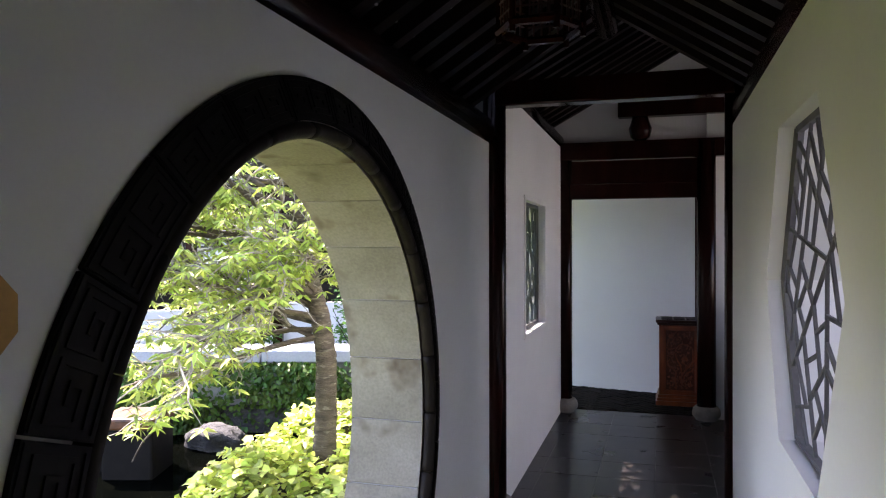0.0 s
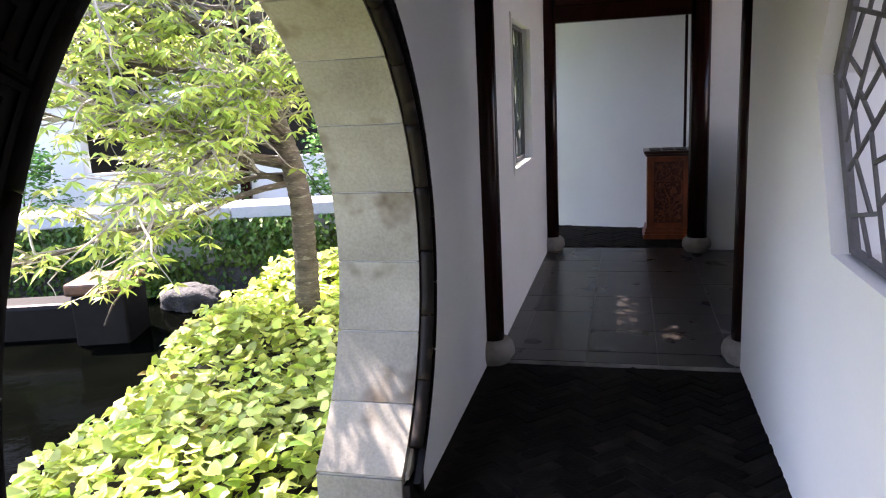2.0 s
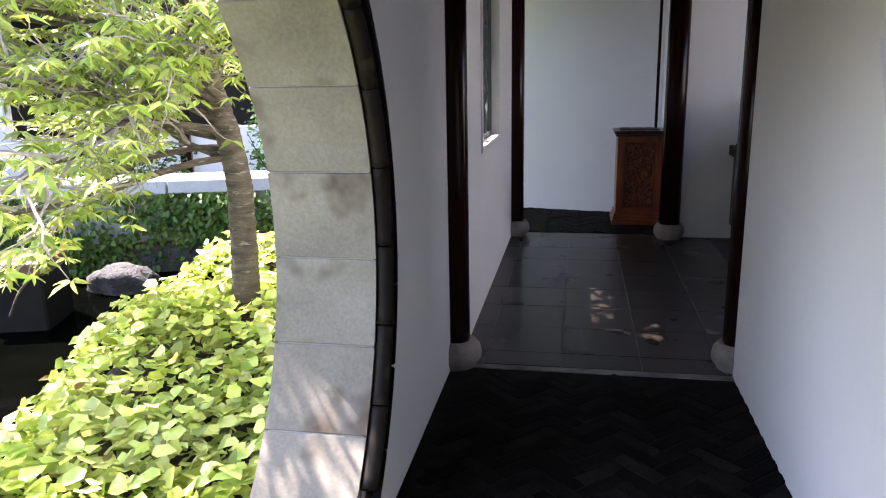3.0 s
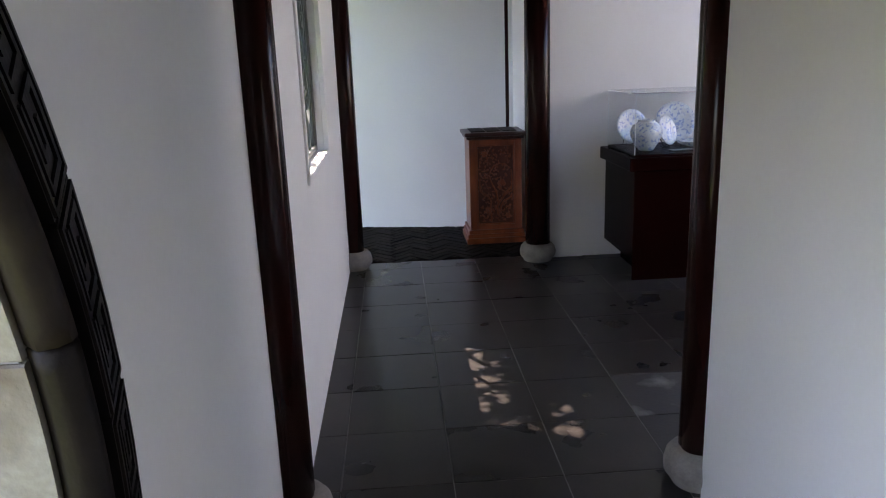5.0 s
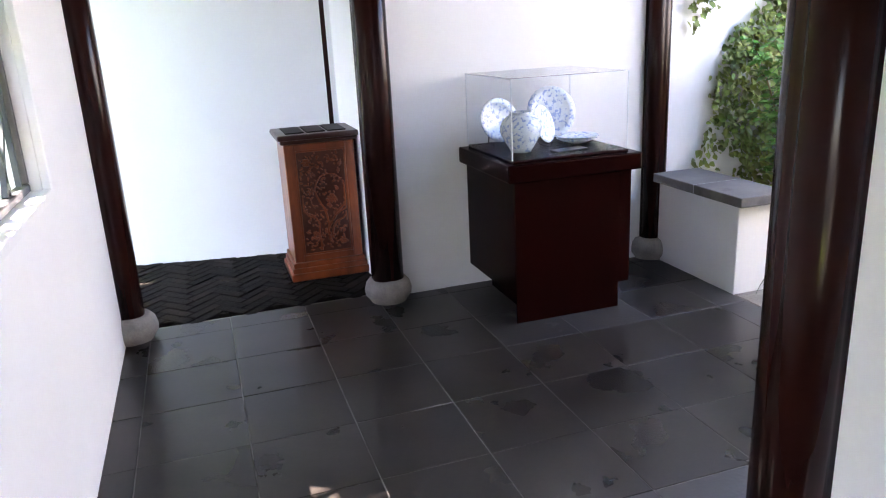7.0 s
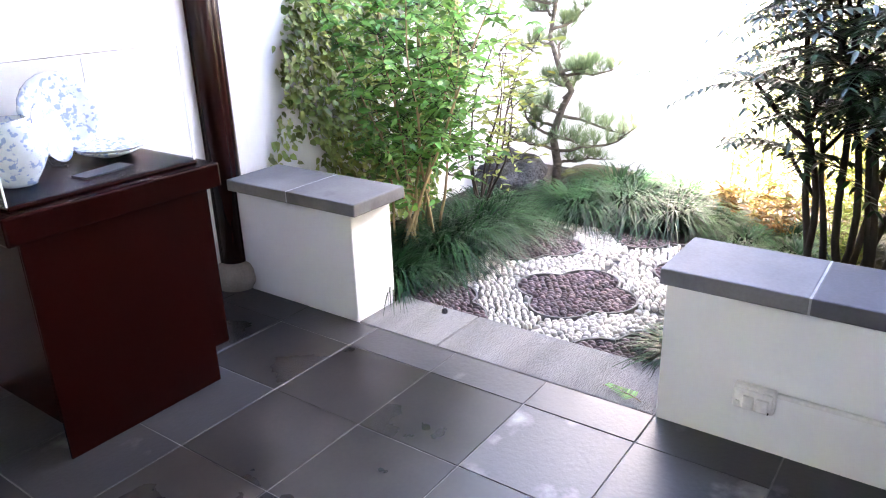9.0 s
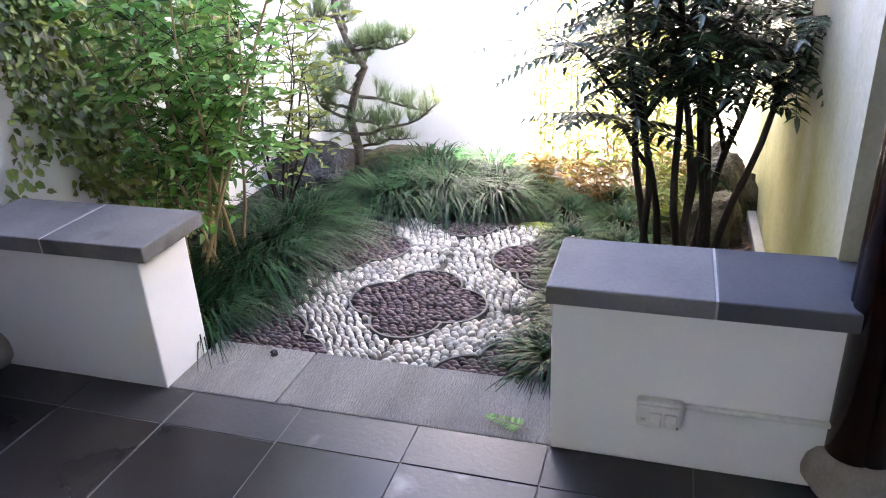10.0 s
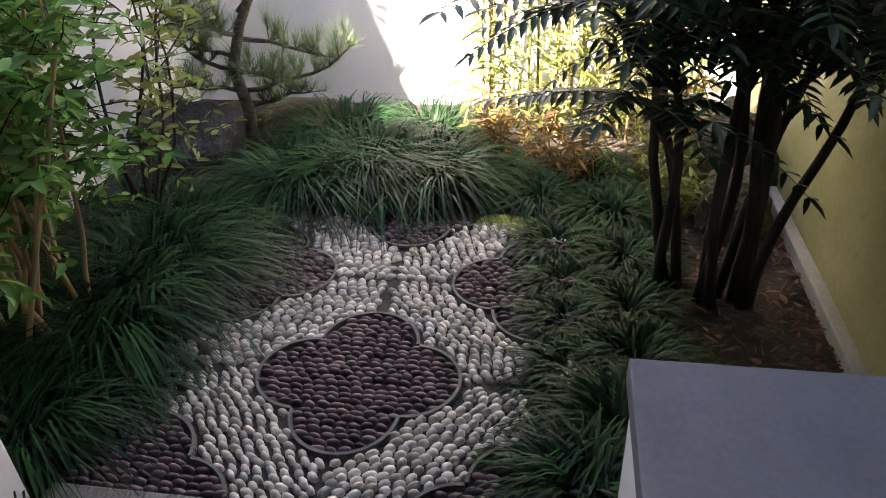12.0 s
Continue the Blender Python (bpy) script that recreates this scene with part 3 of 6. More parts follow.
# ---- moon gate ----
gate = thing("moon_gate", "round moon gate with carved black tile rim and buff stone lining", "gate", at=(XL, GY, GZ))
A0 = math.degrees(math.asin((JZ - GZ) / GR))
SPAN = 180 - 2 * A0


def ring_prism(bm, r0, r1, a0, a1, x0, x1, n=6):
    """A curved bar about the gate's centre between two radii and two angles in degrees."""
    rows = []
    for k in range(n + 1):
        a = radians(a0 + (a1 - a0) * k / n)
        c, s = math.cos(a), math.sin(a)
        rows.append([bm.verts.new((x, r * c, r * s)) for x, r in ((x0, r0), (x1, r0), (x1, r1), (x0, r1))])
    for p, q in zip(rows, rows[1:]):
        for k in range(4):
            bm.faces.new((p[k], q[k], q[(k + 1) % 4], p[(k + 1) % 4]))
    bm.faces.new(rows[0])
    bm.faces.new(rows[-1])
    return bm


# lining of stone blocks
NB = 18
step = SPAN / NB
bm = ring_prism(bmesh.new(), GR, GR + 0.047, -step / 2 + 0.11, step / 2 - 0.11, GX - XL - 0.012, -0.012, 8)
bmesh.ops.bevel(bm, geom=[e for e in bm.edges if abs(e.verts[0].co.x - e.verts[1].co.x) > 0.1 or e.calc_face_angle(0) > 1.0], offset=0.003, segments=1, affect="EDGES")
me = None
for k in range(NB):
    if me is None:
        ob = part("stone_block", bm, GATE_STONE, gate)
        me = ob.data
    else:
        ob = new("stone_block", me)
        ob.parent = gate
    ob.rotation_euler = (radians(A0 + step * (k + 0.5)), 0, 0)
bm = ring_prism(bmesh.new(), GR + 0.006, GR + 0.05, A0, 180 - A0, GX - XL, -0.02, 80)
part("mortar_bed", bm, LIME, gate, "pale mortar between the stones")

# carved rim: tiles with a key pattern, and a rounded inner moulding
NT = 20
tstep = SPAN / NT
half = tstep / 2 - 0.16
R0, R1 = GR + 0.052, GR + 0.186
bm = ring_prism(bmesh.new(), R0, R1, -half, half, -0.01, 0.014, 6)


def fret(bm, strokes, r_in, r_out, a_half):
    """Raised strokes on a unit square, mapped to the curved tile."""
    for u0, v0, u1, v1 in strokes:
        ring_prism(bm, r_in + (r_out - r_in) * v0, r_in + (r_out - r_in) * v1, -a_half + 2 * a_half * u0, -a_half + 2 * a_half * u1, 0.012, 0.0185, 3)


key = [(0.0, 0.0, 1.0, 0.07), (0.0, 0.93, 1.0, 1.0), (0.0, 0.07, 0.03, 0.93), (0.97, 0.07, 1.0, 0.93)]
for o in (0.06, 0.53):
    wd = 0.41
    key += [(o, 0.16, o + 0.04, 0.84), (o + 0.04, 0.74, o + wd, 0.84), (o + wd - 0.04, 0.30, o + wd, 0.74), (o + 0.12, 0.30, o + wd - 0.04, 0.40),
            (o + 0.12, 0.40, o + 0.16, 0.60), (o + 0.16, 0.52, o + 0.28, 0.60), (o + 0.04, 0.16, o + wd, 0.22)]
fret(bm, key, R0 + 0.004, R1 - 0.004, half * 0.97)
for v in bm.verts:
    # the band slopes from the roll moulding down to the wall
    v.co.x += 0.034 * (R1 - math.hypot(v.co.y, v.co.z)) / (R1 - R0)
tile = part("rim_tile", bm, GATE_TILE, gate)
tile.rotation_euler = (radians(A0 + tstep / 2), 0, 0)
bm = bmesh.new()
rows = []
for k in range(9):
    a = radians(-half + 2 * half * k / 8)
    row = []
    for j in range(9):
        b = math.pi * (0.95 - 1.35 * j / 8)
        rr, xx = GR + 0.024 + 0.028 * math.cos(b), 0.004 + 0.042 * math.sin(b)
        row.append(bm.verts.new((xx, rr * math.cos(a), rr * math.sin(a))))
    rows.append(row)
for p, q in zip(rows, rows[1:]):
    for j in range(8):
        bm.faces.new((p[j], p[j + 1], q[j + 1], q[j]))
    bm.faces.new((p[0], q[0], q[8], p[8]))
bm.faces.new(rows[0])
bm.faces.new(rows[-1])
roll = part("rim_moulding", bm, GATE_ROLL, gate, "worn brown glazed roll moulding", smooth=True)
roll.rotation_euler = (radians(A0 + tstep), 0, 0)
for k in range(1, NT):
    for src, off in ((tile, 0.5), (roll, 1.0)):
        if src is roll and k == NT - 1:
            continue
        ob = new(src.name.split(".")[0], src.data)
        ob.parent = gate
        ob.rotation_euler = (radians(A0 + tstep * (k + off)), 0, 0)
# straight feet
for sgn in (-1, 1):
    ya, yb = sorted((sgn * JW, sgn * (JW + 0.047)))
    part("jamb_stone", new_box(GX - XL - 0.012, -0.012, ya, yb, -GZ, JZ - GZ - 0.014, bevel=0.004), GATE_STONE, gate)
    ya, yb = sorted((sgn * (JW + 0.004), sgn * (JW + 0.20)))
    part("rim_tile", new_box(-0.01, 0.02, ya, yb, -GZ, JZ - GZ - 0.035, bevel=0.004), GATE_TILE, gate)
part("threshold", new_box(GX - XL - 0.05, 0.0, -JW - 0.05, JW + 0.05, -GZ - 0.12, -GZ - 0.004, bevel=0.01), STEP_STONE, gate, "worn grey threshold slab")


# ---- hexagonal window ----
def inset(poly, d):
    cy = sum(p[0] for p in poly) / len(poly)
    cz = sum(p[1] for p in poly) / len(poly)
    return [(cy + (y - cy) * d, cz + (z - cz) * d) for y, z in poly]


hexwin = tagged(new("window_1"), "hexagonal window with grey cracked-ice lattice", "window", kind="structure")
hexwin.location = (XR + 0.07, HY, HZ)
LX = 0.0
hexl = [(y - HY, z - HZ) for y, z in HEX]
bm = bmesh.new()
for i in range(6):
    (ya, za), (yb, zb) = hexl[i], hexl[(i + 1) % 6]
    tube(bm, [(LX, ya * 0.985, za * 0.985), (LX, yb * 0.985, zb * 0.985)], [0.018, 0.018], 4)
part("window_frame", bm, LATTICE_GREY, hexwin)


def ice_bars(poly, rng, out, min_area):
    """Splits a convex outline again and again with slanting bars."""
    area = abs(sum(poly[i][0] * poly[(i + 1) % len(poly)][1] - poly[(i + 1) % len(poly)][0] * poly[i][1] for i in range(len(poly)))) / 2
    if area < min_area:
        return
    n = len(poly)
    best = None
    for _ in range(22):
        i, j = rng.sample(range(n), 2)
        i, j = min(i, j), max(i, j)
        u, v = rng.uniform(0.25, 0.75), rng.uniform(0.25, 0.75)
        p = tuple(poly[i][c] + (poly[(i + 1) % n][c] - poly[i][c]) * u for c in (0, 1))
        q = tuple(poly[j][c] + (poly[(j + 1) % n][c] - poly[j][c]) * v for c in (0, 1))
        a = [p, *[poly[k % n] for k in range(i + 1, j + 1)], q]
        b = [q, *[poly[k % n] for k in range(j + 1, i + n + 1)], p]

        def ar(pl):
            return abs(sum(pl[m][0] * pl[(m + 1) % len(pl)][1] - pl[(m + 1) % len(pl)][0] * pl[m][1] for m in range(len(pl)))) / 2

        def round_of(pl):
            return sum(math.dist(pl[m], pl[(m + 1) % len(pl)]) for m in range(len(pl))) ** 2 / max(ar(pl), 1e-5)
        tilt = math.atan2(q[1] - p[1], q[0] - p[0])
        score = 0.5 * abs(ar(a) - ar(b)) / area + (round_of(a) + round_of(b)) / 24 + 0.25 * max(0.0, math.cos(4 * tilt))
        if best is None or score < best[0]:
            best = (score, p, q, a, b)
    _, p, q, a, b = best
    out.append((p, q))
    ice_bars(a, rng, out, min_area)
    ice_bars(b, rng, out, min_area)


bars = []
ice_bars(hexl, random.Random(12), bars, 0.034)
for (ya, za), (yb, zb) in bars:
    ln = math.hypot(yb - ya, zb - za)
    ob = part("bar", new_box(-0.006, 0.006, -ln / 2, ln / 2, -0.0072, 0.0072, bevel=0.002, seg=1), LATTICE_GREY, hexwin)
    ob.location = (LX, (ya + yb) / 2, (za + zb) / 2)
    ob.rotation_euler = (math.atan2(zb - za, yb - ya), 0, 0)

# ---- square window with curling lattice ----
sqwin = tagged(new("window_2"), "square recessed window with grey leaf-shaped lattice", "window", kind="structure")
sqwin.location = (XW - 0.075, (WY0 + WY1) / 2, WZ0)
hw, hh = (WY1 - WY0) / 2, WZ1 - WZ0
bm = bmesh.new()
for ya, yb, za, zb in ((-hw - 0.03, hw + 0.03, hh - 0.004, hh + 0.035), (-hw - 0.03, hw + 0.03, -0.035, 0.004), (-hw - 0.035, -hw + 0.004, -0.035, hh + 0.035), (hw - 0.004, hw + 0.035, -0.035, hh + 0.035)):
    box(bm, 0.055, 0.088, ya, yb, za, zb, 0.004, 1)
part("window_frame", bm, PLASTER, sqwin, "white plaster moulding")
bm = bmesh.new()
for ya, yb, za, zb in ((-hw, hw, hh - 0.03, hh), (-hw, hw, 0, 0.03), (-hw, -hw + 0.02, 0.03, hh - 0.03), (hw - 0.02, hw, 0.03, hh - 0.03)):
    box(bm, -0.02, 0.02, ya, yb, za, zb, 0.004, 1)
part("inner_frame", bm, LATTICE_GREY, sqwin)
LEAFGREY = surface("blue_grey_lattice", (0.060, 0.076, 0.075), (0.034, 0.045, 0.045), 0.7, 7, 60, 0.2, 0.003)


def ribbon(bm, pts, wd, d0, d1):
    """A flat bar of width wd along pts of (y, z), between depths d0 and d1."""
    rows = []
    for i, (y, z) in enumerate(pts):
        y0, z0 = pts[max(i - 1, 0)]
        y1, z1 = pts[min(i + 1, len(pts) - 1)]
        ln = math.hypot(y1 - y0, z1 - z0) or 1
        ny, nz = -(z1 - z0) / ln * wd / 2, (y1 - y0) / ln * wd / 2
        rows.append([bm.verts.new(v) for v in ((d0, y - ny, z - nz), (d1, y - ny, z - nz), (d1, y + ny, z + nz), (d0, y + ny, z + nz))])
    for p, q in zip(rows, rows[1:]):
        for k in range(4):
            bm.faces.new((p[k], q[k], q[(k + 1) % 4], p[(k + 1) % 4]))
    bm.faces.new(rows[0])
    bm.faces.new(rows[-1])
    return bm


rng = random.Random(5)
NV = 8
for i in range(NV + 1):
    y0 = -hw + 0.05 + (2 * hw - 0.1) * i / NV
    pts = []
    for k in range(33):
        z = 0.03 + (hh - 0.06) * k / 32
        amp = 0.058 if 0 < i < NV else 0.0
        pts.append((y0 + amp * math.sin(2 * math.pi * (z / 0.43) + math.pi * i + 0.35 * math.sin(i * 2.1)), z))
    part("lattice_bar", ribbon(bmesh.new(), pts, 0.020, -0.012, 0.006), LEAFGREY, sqwin)
for k in range(16):
    cy, cz, r = rng.uniform(-hw + 0.12, hw - 0.12), rng.uniform(0.12, hh - 0.12), rng.uniform(0.035, 0.06)
    pts = [(cy + r * (1 - 0.55 * j / 14) * math.cos(0.5 * j), cz + r * 1.5 * (1 - 0.55 * j / 14) * math.sin(0.5 * j)) for j in range(15)]
    part("lattice_curl", ribbon(bmesh.new(), pts, 0.016, -0.011, 0.005), LEAFGREY, sqwin)

# ---- carved cabinet ----
# the cabinet's red wood again, darkened to stand for shade behind the carving
ROSE_SHADE = surface("recessed_red_wood", (0.10, 0.022, 0.009), (0.065, 0.015, 0.007), 0.4, 6, 50, 0.1, 0.003)
cab = thing("carved_cabinet", "carved reddish wooden pedestal cabinet with a dark top", "cabinet", at=(0.245, 8.35, 0))
part("plinth", box(box(new_box(-0.262, 0.262, -0.02, 0.42, 0, 0.05, bevel=0.008), -0.25, 0.25, -0.008, 0.41, 0.05, 0.085, bevel=0.008), -0.24, 0.24, 0.0, 0.40, 0.085, 0.12, bevel=0.006), ROSEWOOD, cab)
part("body", new_box(-0.225, 0.225, 0.014, 0.39, 0.12, 0.905, bevel=0.006), ROSEWOOD, cab)
bm = bmesh.new()
for xa, xb, za, zb in ((-0.225, -0.165, 0.125, 0.90), (0.165, 0.225, 0.125, 0.90), (-0.165, 0.165, 0.125, 0.165), (-0.165, 0.165, 0.86, 0.90)):
    box(bm, xa, xb, 0.002, 0.016, za, zb, 0.004, 1)
for xa, xb, za, zb in ((-0.165, -0.152, 0.165, 0.86), (0.152, 0.165, 0.165, 0.86), (-0.152, 0.152, 0.165, 0.178), (-0.152, 0.152, 0.847, 0.86)):
    box(bm, xa, xb, 0.007, 0.016, za, zb, 0.003, 1)
part("front_frame", bm, ROSEWOOD, cab)


def blob(bm, c, size, rot, lat=4, lon=6):
    m = Matrix.Translation(c) @ Euler(rot).to_matrix().to_4x4() @ Matrix.Diagonal((*size, 1))
    bmesh.ops.create_uvsphere(bm, u_segments=lon, v_segments=lat, radius=1.0, matrix=m)


# darker board: the shade between carved leaves is put into its colour
part("panel_ground", new_box(-0.151, 0.151, 0.0115, 0.0145, 0.179, 0.846), ROSE_SHADE, cab, "recessed ground of the carving, darkened for shade")
rng = random.Random(3)
bm = bmesh.new()
for s in range(5):
    x, z, a = rng.uniform(-0.08, 0.08), 0.19 + 0.05 * s, rng.uniform(-0.3, 0.3)
    pts = []
    for k in range(12):
        pts.append((max(-0.138, min(0.138, x)), 0.012, z))
        x, z, a = x + 0.05 * math.sin(a), z + 0.045 * math.cos(a), a + rng.uniform(-0.7, 0.7)
        if z > 0.83:
            break
    if len(pts) > 2:
        tube(bm, pts, [0.009 - 0.005 * k / len(pts) for k in range(len(pts))], 6)
for k in range(270):
    x, z = rng.uniform(-0.138, 0.138), rng.uniform(0.19, 0.84)
    blob(bm, (x, 0.012, z), (rng.uniform(0.007, 0.017), 0.013, rng.uniform(0.004, 0.008)), (0, rng.uniform(0, 3.1), 0))
for k in range(9):
    x, z = rng.uniform(-0.11, 0.11), rng.uniform(0.24, 0.8)
    for j in range(6):
        a = j * math.pi / 3
        blob(bm, (x + 0.016 * math.cos(a), 0.010, z + 0.016 * math.sin(a)), (0.014, 0.016, 0.008), (0, -a, 0))
part("carved_panel", bm, ROSEWOOD, cab, "flower and branch carving in relief", smooth=True)
bm = new_box(-0.262, 0.262, -0.025, 0.42, 0.93, 0.965, bevel=0.012)
box(bm, -0.245, 0.245, -0.008, 0.41, 0.905, 0.93, bevel=0.008)
part("top", bm, ROSE_DARK, cab, "dark moulded top")
bm = bmesh.new()
for xa in (-0.2, -0.065, 0.07):
    box(bm, xa, xa + 0.12, 0.04, 0.36, 0.962, 0.972, 0.003, 1)
part("top_inlay", bm, RAFTER, cab, "dark sunken top panels")

# ---- display pedestal with its acrylic cover ----
ped = thing("display_pedestal", "dark mahogany display pedestal with a thick cap", "pedestal", at=(1.385, 7.44, 0))
ox, oy = 1.385, 7.44
bm = new_box(1.035 - ox, 1.735 - ox, 7.085 - oy, 7.79 - oy, 0.14, 0.785, bevel=0.004)
part("body", bm, MAHOGANY, ped)
part("kick_plinth", new_box(1.15 - ox, 1.66 - ox, 7.095 - oy, 7.72 - oy, -0.01, 0.14, bevel=0.003), MAHOGANY, ped)
part("front_board", new_box(1.035 - ox, 1.66 - ox, 7.074 - oy, 7.084 - oy, 0.0, 0.78, bevel=0.002, seg=1), MAHOGANY, ped)
bm = new_box(0.99 - ox, 1.775 - ox, 7.045 - oy, 7.795 - oy, 0.786, 0.878, bevel=0.008)
part("cap", bm, MAHOGANY, ped, "thick glossy mahogany cap")
bm = new_box(1.04 - ox, 1.725 - ox, 7.10 - oy, 7.765 - oy, 0.874, 0.892, bevel=0.009)
part("raised_top", bm, MAHOGANY, ped)
cover = thing("acrylic_cover", "clear acrylic display cover over porcelain", "display cover", at=(1.385, 7.44, 0.892))
AX0, AX1, AY0, AY1, AH = 1.04 - ox, 1.72 - ox, 7.11 - oy, 7.76 - oy, 0.41
for dims in ((AX0, AX1, AY0, AY0 + 0.005, 0, AH), (AX0, AX1, AY1 - 0.005, AY1, 0, AH), (AX0, AX0 + 0.005, AY0 + 0.006, AY1 - 0.006, 0, AH), (AX1 - 0.005, AX1, AY0 + 0.006, AY1 - 0.006, 0, AH),
             (AX0, AX1, AY0, AY1, AH + 0.001, AH + 0.006)):
    part("acrylic_sheet", new_box(*dims), ACRYLIC, cover).visible_shadow = False
for dims in ((AX0 - 0.001, AX0 + 0.004, AY0 - 0.001, AY0 + 0.004, 0, AH), (AX1 - 0.004, AX1 + 0.001, AY0 - 0.001, AY0 + 0.004, 0, AH), (AX0 - 0.001, AX0 + 0.004, AY1 - 0.004, AY1 + 0.001, 0, AH),
             (AX1 - 0.004, AX1 + 0.001, AY1 - 0.004, AY1 + 0.001, 0, AH), (AX0, AX1, AY0 - 0.001, AY0 + 0.002, AH, AH + 0.004), (AX0 - 0.001, AX0 + 0.002, AY0, AY1, AH, AH + 0.004),
             (AX0, AX1, AY1 - 0.002, AY1 + 0.001, AH, AH + 0.003)):
    part("glued_edge", new_box(*dims), ACRYLIC_EDGE, cover)


def plate_mesh(r, seg=48, scallop=0.0):
    prof = [(r * 0.45, 0.0), (r * 0.55, 0.004), (r * 0.78, 0.014), (r, 0.026), (r * 0.985, 0.030), (r * 0.76, 0.019), (r * 0.5, 0.010), (r * 0.02, 0.009)]
    return lathe(bmesh.new(), prof, seg=seg, shape=(lambda a: 1 + scallop * math.sin(24 * a)) if scallop else None)


TOP = 0.892
for x, y, z, r, rz, sc, lab in ((1.165, 7.60, 1.09, 0.128, 12, 0, "blue and white porcelain plate standing upright"),
                                (1.50, 7.60, 1.075, 0.15, -4, 0.012, "blue and white porcelain plate with a scalloped rim")):
    p = thing("porcelain_plate", lab, "plate", "porcelain in the display", at=(x, y, TOP))
    ob = part("dish", plate_mesh(r, 72, sc), PORCELAIN, p, smooth=True)
    ob.matrix_basis = pose(0, 0, r + 0.018, 74, 0, rz)
    bm = bmesh.new()
    for sx in (-0.04, 0.04):
        tube(bm, [(sx, -0.05, 0.0), (sx, -0.045, 0.03), (sx, -0.035, 0.012), (sx, 0.05, 0.004), (sx * 0.4, 0.045, 0.15)], [0.004] * 5, 6)
    part("plate_stand", bm, DARK_METAL, p, "dark wire stand")
jar_prof = [(0.055, 0.0), (0.060, 0.012), (0.085, 0.05), (0.111, 0.105), (0.114, 0.135), (0.098, 0.175), (0.066, 0.2), (0.058, 0.208), (0.064, 0.218), (0.055, 0.218), (0.05, 0.2), (0.01, 0.195)]
jar = tagged(link_mesh("porcelain_jar", lathe(bmesh.new(), jar_prof, seg=40), PORCELAIN, smooth=True), "round pale porcelain jar with blue painting", "jar", "porcelain in the display")
jar.location = (1.20, 7.35, TOP + 0.001)
p = thing("porcelain_plate", "small blue and white porcelain plate leaning upright", "plate", "porcelain in the display", at=(1.385, 7.49, TOP))
ob = part("dish", plate_mesh(0.11, 56), PORCELAIN, p, smooth=True)
ob.matrix_basis = pose(0, 0, 0.115, 72, 0, 38)
part("plate_stand", tube(bmesh.new(), [(0.03, -0.05, 0.002), (0.0, 0.0, 0.004), (-0.02, 0.05, 0.07)], [0.005] * 3, 6), DARK_METAL, p, "dark wire stand")
for k, (r, dz) in enumerate(((0.118, 0.0), (0.128, 0.013))):
    d = tagged(link_mesh("porcelain_dish", plate_mesh(r, 56, 0.008), PORCELAIN, smooth=True), "shallow blue and white porcelain dish lying in a stack", "dish", "porcelain in the display")
    d.location = (1.60, 7.46, TOP + 0.001 + dz)
card = tagged(link_mesh("label_card", new_box(-0.10, 0.10, -0.04, 0.04, 0, 0.006, bevel=0.001, seg=1), DARK_METAL), "dark label card lying flat in the display", "card")
card.matrix_basis = pose(1.44, 7.25, TOP + 0.001, 0, 0, 8)

# ---- socket with conduit on the parapet ----
sock = thing("outdoor_socket", "white plastic double socket with a surface conduit", "socket", at=(2.35, 5.205, 0.195))
part("back_box", new_box(-0.034, 0.001, -0.065, 0.065, -0.042, 0.042, bevel=0.008), PLASTIC, sock)
part("cover_plate", new_box(-0.046, -0.033, -0.06, 0.06, -0.036, 0.036, bevel=0.006), PLASTIC, sock)
for sy in (-0.032, 0.012):
    part("flap", new_box(-0.054, -0.045, sy - 0.018, sy + 0.018, -0.03, 0.018, bevel=0.004), PLASTIC, sock)
part("latch", new_box(-0.052, -0.045, 0.038, 0.052, -0.02, -0.006, bevel=0.003), PLASTIC, sock)
part("conduit", new_box(-0.018, 0.001, -0.50, -0.064, 0.018, 0.034, bevel=0.005), PLASTIC, sock, "white surface conduit")
part("screw", lathe(bmesh.new(), [(0.004, 0), (0.004, 0.003)], (0, 0, 0), 10), DARK_METAL, sock).matrix_basis = pose(-0.046, -0.05, -0.028, 0, -90, 0)

# ---- number plaque ----
plq = thing("number_plaque", "mustard octagonal plaque with a white numeral six", "plaque", at=(XL, 0.622, 1.683))
R = 0.083
bm = prism_x(bmesh.new(), [(R * math.cos(radians(22.5 + 45 * k)), R * math.sin(radians(22.5 + 45 * k))) for k in range(8)], 0.0, 0.006)
part("board", bm, GOLD, plq)
txt = bpy.data.curves.new("numeral", "FONT")
txt.body, txt.size, txt.align_x, txt.align_y, txt.extrude = "6", 0.115, "CENTER", "CENTER", 0.0008
ob = new("numeral", txt)
ob.data.materials.append(PAPER)
ob.parent = plq
ob.matrix_basis = Matrix.Translation((0.0072, 0.0, 0.0)) @ Matrix(((0, 0, 1, 0), (1, 0, 0, 0), (0, 1, 0, 0), (0, 0, 0, 1)))

